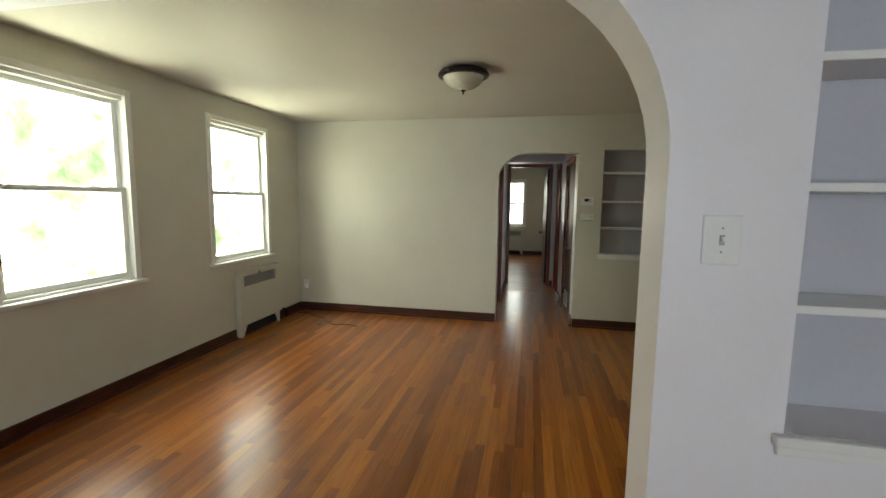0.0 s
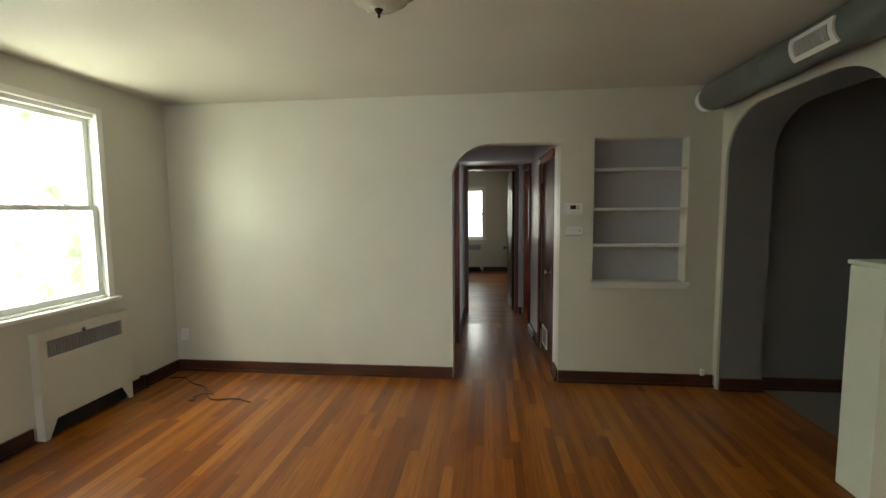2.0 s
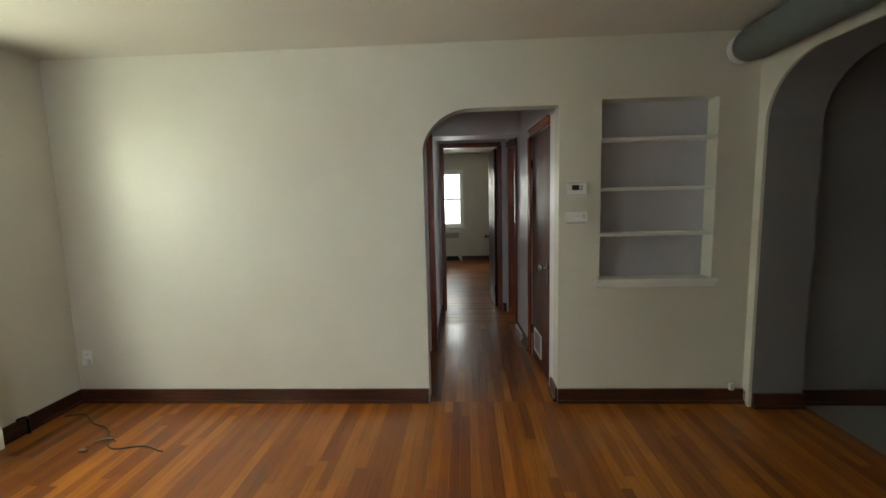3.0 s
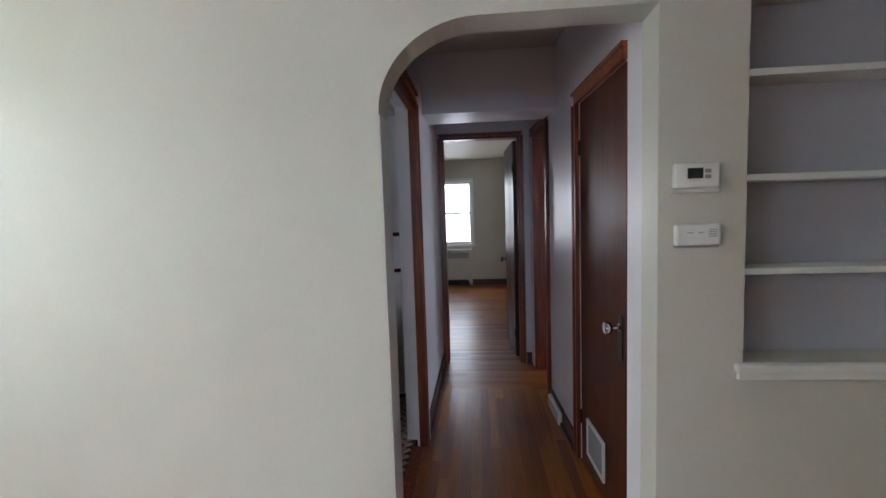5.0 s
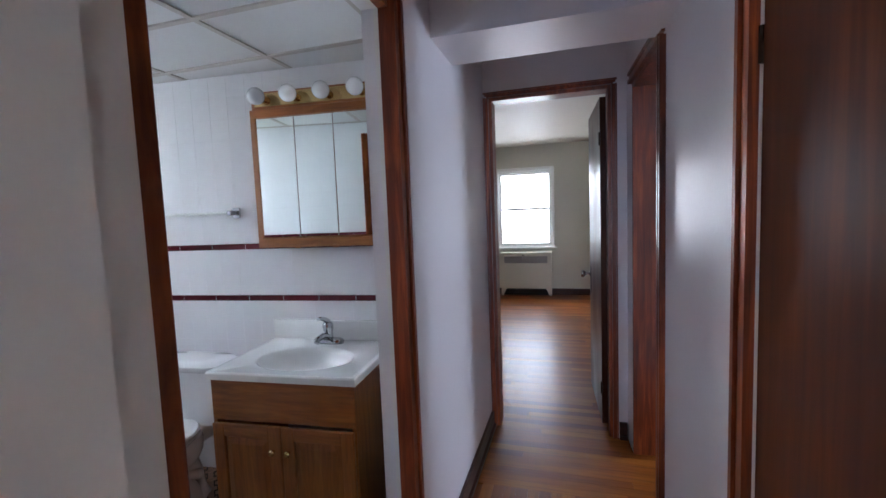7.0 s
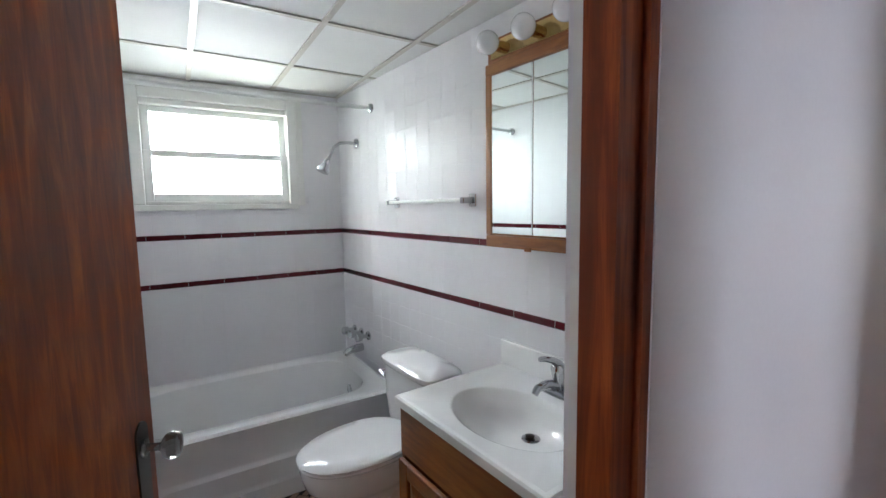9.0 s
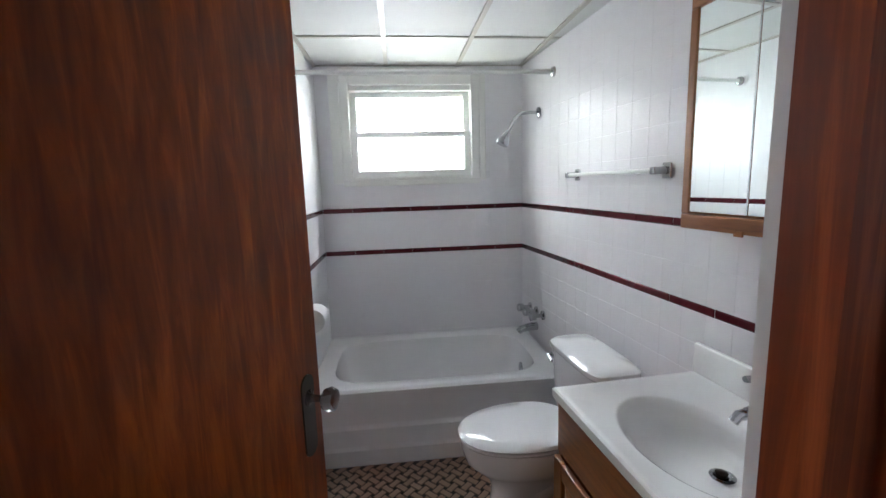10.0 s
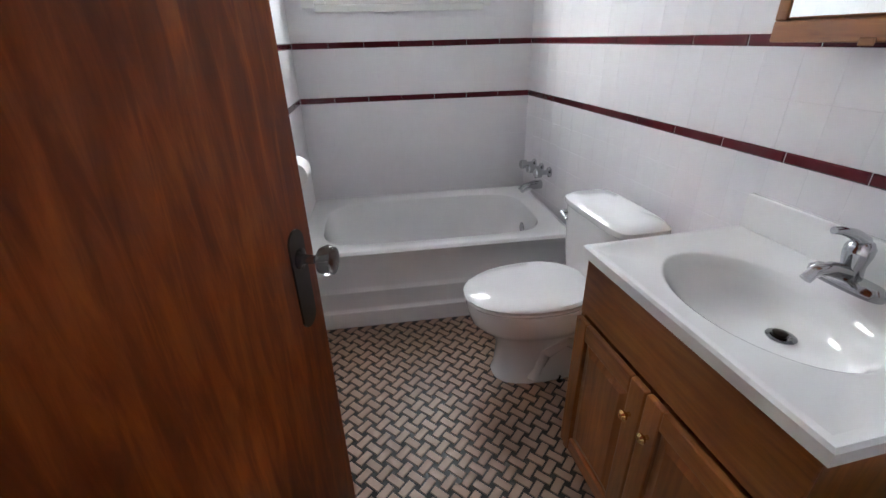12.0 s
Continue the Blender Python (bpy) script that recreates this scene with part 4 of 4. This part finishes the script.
part("top_rail", bx(c0 + 0.001, c1 - 0.001, cf - 0.004, cf + 0.015, 0.565, VZ - 0.036, bevel=0.002, seg=1), M_OAK_X, van)
part("bottom_rail", bx(c0 + 0.019, c1 - 0.019, cf - 0.002, cf + 0.015, 0.03, 0.075), M_OAK_X, van)


def cabinet_door(x0, x1, z0, z1, y, knob_x):
    d = part("door", bx(x0, x0 + 0.055, y - 0.018, y, z0, z1, bevel=0.004), M_OAK, van)
    part("stile", bx(x1 - 0.055, x1, y - 0.018, y, z0, z1, bevel=0.004), M_OAK, d)
    part("rail", bx(x0 + 0.055, x1 - 0.055, y - 0.018, y, z0, z0 + 0.055, bevel=0.004), M_OAK_X, d)
    part("rail", bx(x0 + 0.055, x1 - 0.055, y - 0.018, y, z1 - 0.055, z1, bevel=0.004), M_OAK_X, d)
    q = [(x0 + 0.055, x1 - 0.055, z0 + 0.055, z1 - 0.055, y - 0.005), (x0 + 0.06, x1 - 0.06, z0 + 0.06, z1 - 0.06, y - 0.007), (x0 + 0.085, x1 - 0.085, z0 + 0.085, z1 - 0.085, y - 0.015)]
    part("panel", loft([[(a, w, c), (b, w, c), (b, w, e), (a, w, e)] for a, b, c, e, w in q], (False, True)), M_OAK, d, "raised oak panel")
    part("knob", lathe([(0.006, 0), (0.005, -0.008), (0.012, -0.014), (0.014, -0.02), (0.008, -0.026)][::-1], (knob_x, y - 0.018, z1 - 0.1), "y", 14), M_BRASS, d, "small brass knob", True)


mid = (c0 + c1) / 2
cabinet_door(c0 + 0.006, mid - 0.002, 0.05, 0.555, cf - 0.002, mid - 0.035)
cabinet_door(mid + 0.002, c1 - 0.006, 0.05, 0.555, cf - 0.002, mid + 0.035)

top = thing("sink_top", "white cultured marble vanity top with a moulded basin", "sink", at=(-1.34, 7.2, VZ))
sx, sy = (VX0 + VX1) / 2, VY0 + 0.225
bowl_c = (sx, sy)
n = 48


def edge_ring(x0, x1, y0, y1, z):
    out = []
    for i in range(n):
        a = 2 * math.pi * i / n
        c, s = math.cos(a), math.sin(a)
        k = min(((x1 - sx) if c > 0 else (sx - x0)) / max(abs(c), 1e-6), ((y1 - sy) if s > 0 else (sy - y0)) / max(abs(s), 1e-6))
        out.append((sx + c * k, sy + s * k, z))
    corners = [(x1, y1), (x0, y1), (x0, y0), (x1, y0)]
    for qx, qy in corners:
        j = min(range(n), key=lambda m: (out[m][0] - qx) ** 2 + (out[m][1] - qy) ** 2)
        out[j] = (qx, qy, z)
    return out


rx, ry = 0.225, 0.155
part("basin_top", loft([edge_ring(VX0, VX1, VY0, VY1, VZ - 0.032), edge_ring(VX0, VX1, VY0, VY1, VZ - 0.006), edge_ring(VX0 + 0.006, VX1 - 0.006, VY0 + 0.006, VY1, VZ),
                        edge_ring(VX0 + 0.022, VX1 - 0.022, VY0 + 0.022, VY1 - 0.001, VZ), edge_ring(VX0 + 0.026, VX1 - 0.026, VY0 + 0.026, VY1 - 0.002, VZ - 0.003),
                        oval(sx, sy, rx + 0.01, ry + 0.01, VZ - 0.003, n), oval(sx, sy, rx, ry, VZ - 0.008, n), oval(sx, sy, rx * 0.93, ry * 0.92, VZ - 0.03, n), oval(sx + 0.008, sy + 0.012, rx * 0.8, ry * 0.78, VZ - 0.065, n),
                        oval(sx + 0.018, sy + 0.032, rx * 0.5, ry * 0.5, VZ - 0.088, n), oval(sx + 0.03, sy + 0.058, 0.024, 0.024, VZ - 0.094, n)], (False, True)), M_MARBLE, top, "", True)
part("underside", bx(VX0 + 0.002, VX0 + 0.01, VY0 + 0.002, VY1, VZ - 0.033, VZ - 0.03), M_MARBLE, top)
part("backsplash", bx(VX0, VX1, VY1 - 0.022, VY1 - 0.001, VZ - 0.002, VZ + 0.1, bevel=0.006), M_MARBLE, top, "white moulded backsplash", True)
part("drain_ring", lathe([(0.016, 0.0), (0.028, 0.0), (0.03, 0.003), (0.022, 0.005), (0.018, 0.002)], (sx + 0.03, sy + 0.058, VZ - 0.093), "z", 24), M_CHROME, top, "chrome drain ring", True)
part("stopper", lathe([(0.014, 0.0), (0.015, 0.008), (0.006, 0.011)], (sx + 0.026, sy + 0.058, VZ - 0.091), "z", 16), M_DARKMET, top, "", True)
fau = thing("basin_faucet", "chrome single-lever basin faucet on the vanity top", "faucet", at=(sx, VY1 - 0.07, VZ))
fy = VY1 - 0.07
part("deck_plate", loft([oval(sx, fy, 0.08, 0.026, VZ - 0.003, 32, 3), oval(sx, fy, 0.08, 0.026, VZ + 0.014, 32, 3), oval(sx, fy, 0.07, 0.02, VZ + 0.022, 32, 3)]), M_CHROME, fau, "", True)
part("body", lathe([(0.026, 0.015), (0.022, 0.05), (0.027, 0.075), (0.027, 0.092), (0.02, 0.105), (0.008, 0.11)], (sx, fy, VZ), "z", 20), M_CHROME, fau, "", True)
part("spout", tube([(sx, fy - 0.01, VZ + 0.03), (sx, fy - 0.06, VZ + 0.048), (sx, fy - 0.105, VZ + 0.046), (sx, fy - 0.12, VZ + 0.03)], [0.02, 0.016, 0.013, 0.012], 14), M_CHROME, fau, "", True)
part("lever", tube([(sx, fy, VZ + 0.105), (sx, fy - 0.03, VZ + 0.125), (sx, fy - 0.075, VZ + 0.14), (sx, fy - 0.095, VZ + 0.142)], [0.016, 0.012, 0.009, 0.008], 12), M_CHROME, fau, "", True)
part("lift_rod", tube([(sx, fy + 0.022, VZ + 0.02), (sx, fy + 0.022, VZ + 0.075), (sx, fy + 0.022, VZ + 0.085)], [0.003, 0.003, 0.007], 8), M_CHROME, fau, "", True)

# ---- medicine cabinet and lamp bar ----
MX0, MX1, MY, MZ0, MZ1 = -1.69, -1.02, 7.355, 1.262, 1.945
med = thing("medicine_cabinet", "oak framed medicine cabinet with three mirror doors", "mirror cabinet", at=(-1.35, 7.4, 1.6))
part("case", bx(MX0 + 0.004, MX1 - 0.004, MY + 0.012, BY1 - 0.009, MZ0 + 0.01, MZ1 - 0.004), M_OAK, med)
part("top_rail", bx(MX0, MX1, MY - 0.006, MY + 0.012, MZ1 - 0.04, MZ1, bevel=0.004), M_OAK_X, med)
part("bottom_rail", bx(MX0, MX1, MY - 0.006, MY + 0.012, MZ0, MZ0 + 0.045, bevel=0.004), M_OAK_X, med)
for a in (MX0, MX1 - 0.03):
    part("side_rail", bx(a, a + 0.03, MY - 0.006, MY + 0.012, MZ0 + 0.045, MZ1 - 0.04, bevel=0.004), M_OAK, med)
w3 = (MX1 - MX0 - 0.06) / 3
for i in range(3):
    a = MX0 + 0.03 + i * w3
    part("mirror_door", bx(a + 0.001, a + w3 - 0.001, MY + 0.001 - 0.004, MY + 0.006, MZ0 + 0.05, MZ1 - 0.043, bevel=0.0025, seg=1), M_MIRROR, med, "plain mirror door")
    part("pull", bx(a + w3 - 0.03, a + w3 + 0.0, MY - 0.012, MY - 0.006, MZ0 - 0.006, MZ0 + 0.01, bevel=0.002, seg=1), M_OAK_X, med)
bar2 = thing("vanity_light_bar", "oak and brass light bar with four opal globe bulbs", "wall lamp", at=(-1.35, 7.38, 1.99))
part("base", bx(MX0 + 0.01, MX1 - 0.01, MY - 0.002, BY1 - 0.009, MZ1 + 0.001, MZ1 + 0.085, bevel=0.005), M_OAK_X, bar2)
part("face_plate", bx(MX0 + 0.03, MX1 - 0.03, MY - 0.006, MY - 0.001, MZ1 + 0.012, MZ1 + 0.075, bevel=0.002, seg=1), M_BRASS, bar2, "brass face plate")
for i in range(4):
    bxx = MX0 + 0.085 + i * 0.167
    sk = part("socket", lathe([(0.02, -0.006), (0.02, -0.034), (0.016, -0.036)][::-1], (bxx, MY, MZ1 + 0.045), "y", 16), M_BRASS, bar2, "", True)
    prof = [(0.04 * math.sin(k / 12 * math.pi) + 0.0008, -0.072 - 0.04 * math.cos(k / 12 * math.pi)) for k in range(13)]
    part("bulb", lathe(prof, (bxx, MY, MZ1 + 0.045), "y", 24), M_BULB, bar2, "unlit opal globe bulb", True)

# ---- bathroom tiles ----
P, J = 0.108, 0.001


def tile_mesh(name, u, v, t, material, ch=0.0006):
    """A cushion-edged tile lying in its own xy plane, top towards +z."""
    q = [(0, 0, 0), (0, 0, t - ch), (ch, ch, t)]
    return mesh_of(name, loft([[(a, b, z), (u - a, b, z), (u - a, v - b, z), (a, v - b, z)] for a, b, z in q], (False, True)), material)


def merge_tiles(name, spots, material, parent, t=0.008, ch=0.0006):
    verts, faces = [], []
    for m, u, v in spots:
        k = len(verts)
        for a, z in ((0, 0), (0, t - ch), (ch, t)):
            verts += [tuple(m @ Vector(p)) for p in ((a, a, z), (u - a, a, z), (u - a, v - a, z), (a, v - a, z))]
        for r in (0, 4):
            faces += [(k + r + i, k + r + (i + 1) % 4, k + r + 4 + (i + 1) % 4, k + r + 4 + i) for i in range(4)]
        faces.append((k + 8, k + 9, k + 10, k + 11))
    me = bpy.data.meshes.new(name)
    me.from_pydata(verts, [], faces)
    me.materials.append(material)
    ob = new(name, me)
    ob.parent = parent
    return tagged(ob, kind="stuff")


def bands(top):
    """Courses between the two maroon stripes and above and below them."""
    rows = []
    for lo, hi in ((0.0, 0.971), (1.001, 1.25), (1.28, top)):
        n = max(1, round((hi - lo) / P))
        h = (hi - lo) / n
        rows += [(lo + i * h, h) for i in range(n)]
    return rows


def clear(a0, a1, z0, z1, holes):
    return not any(a0 < h[1] - 1e-4 and a1 > h[0] + 1e-4 and z0 < h[3] - 1e-4 and z1 > h[2] + 1e-4 for h in holes)


def tile_wall(parent, frame_m, length, top, holes, singles):
    """Tiles over a wall in local (along, up); the first ones are single objects."""
    n = round(length / P)
    w = length / n
    cache, rest, used = {}, [], 0
    for z, h in bands(top):
        for i in range(n):
            u0, u1, z0, z1 = i * w, (i + 1) * w, z, z + h
            for q in holes:
                if u0 < q[1] and u1 > q[0] and z0 < q[3] and z1 > q[2]:
                    if q[0] <= u0 + 1e-6 and u1 <= q[1] + 1e-6:
                        z0, z1 = (z0, q[2]) if z0 < q[2] else (q[3], z1)
                    elif z0 < q[2] - 0.03:
                        z1 = q[2]
                    elif u0 < q[0]:
                        u1 = q[0]
                    else:
                        u0 = q[1]
            if u1 - u0 < 0.012 or z1 - z0 < 0.012 or not clear(u0, u1, z0, z1, holes):
                continue
            tu, tv = u1 - u0 - J, z1 - z0 - J
            m = frame_m @ pose(u0 + J / 2, z0 + J / 2, 0) @ pose(0, 0, 0, random.uniform(-0.05, 0.05), random.uniform(-0.05, 0.05), 0)
            if used < singles and z > 0.35:
                key = (round(tu, 4), round(tv, 4))
                if key not in cache:
                    cache[key] = tile_mesh("tile", tu, tv, 0.008, M_TILE)
                ob = new("tile", cache[key])
                ob.parent, ob.matrix_basis = parent, m
                used += 1
            else:
                rest.append((m, tu, tv))
    merge_tiles("tiles", rest, M_TILE, parent)
    for zc in (0.986, 1.265):
        k = max(1, round(length / 0.2))
        lw = length / k
        strip = tile_mesh("stripe_tile", lw - J, 0.03, 0.011, M_MAROON, 0.004)
        for i in range(k):
            ob = new("stripe_tile", strip)
            ob.parent, ob.matrix_basis = parent, frame_m @ pose(i * lw + J / 2, zc - 0.015, 0)


# local x runs along the wall, local y up, local z into the room
F_WIN = Matrix(((0, 0, 1, BX0 - 0.0112), (1, 0, 0, BY0), (0, 1, 0, 0), (0, 0, 0, 1)))
F_SINK = Matrix(((-1, 0, 0, BX1), (0, 0, -1, BY1 + 0.0072), (0, 1, 0, 0), (0, 0, 0, 1)))
F_SIDE = Matrix(((1, 0, 0, BX0), (0, 0, 1, BY0 - 0.0112), (0, 1, 0, 0), (0, 0, 0, 1)))
tile_wall(wall_win, F_WIN, BY1 - BY0, BC, [(6.27 - BY0 + 0.003, 7.155 - BY0 - 0.003, 1.455, 2.10)], 110)
tile_wall(wall_sink, F_SINK, BX1 - BX0, BC, [], 190)
wall_side = structure("bath_wall_side", bx(BX0, BX1, 6.001, BY0 - 0.004, 0, BC), M_GROUT, "tiled bathroom side wall", "wall")
tile_wall(wall_side, F_SIDE, BX1 - BX0, BC, [], 0)

# ---- mosaic floor ----
mos = structure("floor_bath", bx(XL, HL - 0.07, 6.0, BY1 + 0.28, -0.022, -0.002), M_MOSGROUT, "beige and black basketweave mosaic bathroom floor", "floor")
pit, ml, mw = 0.048, 0.0555, 0.0262
mt = [tile_mesh("mosaic_tile", ml, mw, 0.004, M_MOSAIC, 0.001), tile_mesh("mosaic_tile", mw, ml, 0.004, M_MOSAIC, 0.001)]
turn = pose(-1.6, 6.7, -0.002, 0, 0, 45)
near, rest = [], []
for i in range(-54, 55):
    for j in range(-54, 55):
        u, v = (ml, mw) if (i + j) % 2 == 0 else (mw, ml)
        m = turn @ pose(i * pit - u / 2, j * pit - v / 2, 0)
        c = turn @ Vector((i * pit, j * pit, 0))
        if -2.47 < c.x < HL - 0.1 and 6.14 < c.y < BY1 + 0.15:
            (near if -2.40 < c.x < -1.1 and 6.15 < c.y < 7.15 else rest).append((m, u, v, (i + j) % 2))
for m, u, v, k in near[:300]:
    ob = new("mosaic_tile", mt[k])
    ob.parent, ob.matrix_basis = mos, m
merge_tiles("mosaic_tiles", [(m, u, v) for m, u, v, k in rest + near[300:]], M_MOSAIC, mos, 0.004, 0.001)
structure("threshold", bx(HL - 0.07, HL, 6.08, 6.875, -0.02, 0.008, bevel=0.003), M_TRIM, "dark stained wooden bathroom threshold", "threshold")

# ---- strip oak floor ----
floor_ob = bpy.data.objects["floor"]
BW = 0.0572


def board_at(x0, y0, lx, ly):
    e = 0.0003
    return (x0 + e, x0 + lx - e, y0 + e, y0 + ly - e)


def strip_floor(x0, x1, y0, y1, lengthwise, material, rng, singles):
    """Random-length strips over a rectangle; those inside the singles box are objects of their own."""
    one = mesh_of("floor_board", bx(0, 1, 0, 1, -0.018, 0.0), material)
    verts, faces, used = [], [], 0
    a0, a1, b0, b1 = (x0, x1, y0, y1) if lengthwise else (y0, y1, x0, x1)
    a = a0
    while a < a1 - 0.004:
        w = min(BW, a1 - a)
        b = b0 - rng.uniform(0, 0.8)
        while b < b1:
            ln = rng.choice((0.4, 0.6, 0.75, 0.9, 1.1, 1.35, 1.7))
            s, e = max(b, b0), min(b + ln, b1)
            b += ln
            if e - s < 0.02:
                continue
            X0, X1, Y0_, Y1_ = board_at(a, s, w, e - s) if lengthwise else board_at(s, a, e - s, w)
            dz = rng.uniform(-0.0002, 0.0)
            if singles and used < 300 and X1 > singles[0] and X0 < singles[1] and Y1_ > singles[2] and Y0_ < singles[3]:
                ob = new("floor_board", one)
                ob.parent = floor_ob
                ob.matrix_basis = Matrix.LocRotScale((X0, Y0_, dz), None, (X1 - X0, Y1_ - Y0_, 1))
                used += 1
            else:
                k = len(verts)
                verts += [(X0, Y0_, -0.018), (X1, Y0_, -0.018), (X1, Y1_, -0.018), (X0, Y1_, -0.018), (X0, Y0_, dz), (X1, Y0_, dz), (X1, Y1_, dz), (X0, Y1_, dz)]
                faces += [(k + 4, k + 5, k + 6, k + 7), (k, k + 1, k + 5, k + 4), (k + 1, k + 2, k + 6, k + 5), (k + 2, k + 3, k + 7, k + 6), (k + 3, k, k + 4, k + 7)]
        a += w
    me = bpy.data.meshes.new("floor_boards")
    me.from_pydata(verts, [], faces)
    me.materials.append(material)
    ob = new("floor_boards", me)
    ob.parent = floor_ob
    tagged(ob, kind="stuff")


rng = random.Random(5)
strip_floor(XL, 1.91, YB, YF, True, M_BOARD, rng, (-1.9, 0.9, 2.6, YF))
strip_floor(HL, HR, YF, 7.75, True, M_BOARD, rng, None)
strip_floor(XL, 0.32, 8.49, YBE, False, M_BOARD_X, rng, None)
strip_floor(HL, XT, 7.75, 8.49, False, M_BOARD_X, rng, None)
strip_floor(0.40, XT, 8.49, YBE, False, M_BOARD_X, rng, None)


# ---- walls that stand a little askew ----
def swing(obs, pivot, degrees):
    m = pose(*pivot, 0, 0, degrees) @ Matrix.Translation(-Vector(pivot))
    for ob in obs:
        ob.matrix_basis = m @ ob.matrix_basis


named = [bpy.data.objects[n] for n in ("bath_wall_backing", "bath_taps", "bath_spout", "wall_shower", "towel_bar", "toilet", "vanity_cabinet", "sink_top", "basin_faucet", "medicine_cabinet", "vanity_light_bar")]
for ob in named:
    swing([ob], (BX0, BY1, 0), 4 if ob.name in ("toilet", "vanity_cabinet", "sink_top", "basin_faucet") else 5.2)
named = [bpy.data.objects[n] for n in ("wall_hall_east", "closet_door_casing", "spare_room_door_casing", "door_2", "vent_grille", "baseboard_register")]
swing(named + [hall_base, spare_jamb], (HR, 6.0, 0), 2.8)
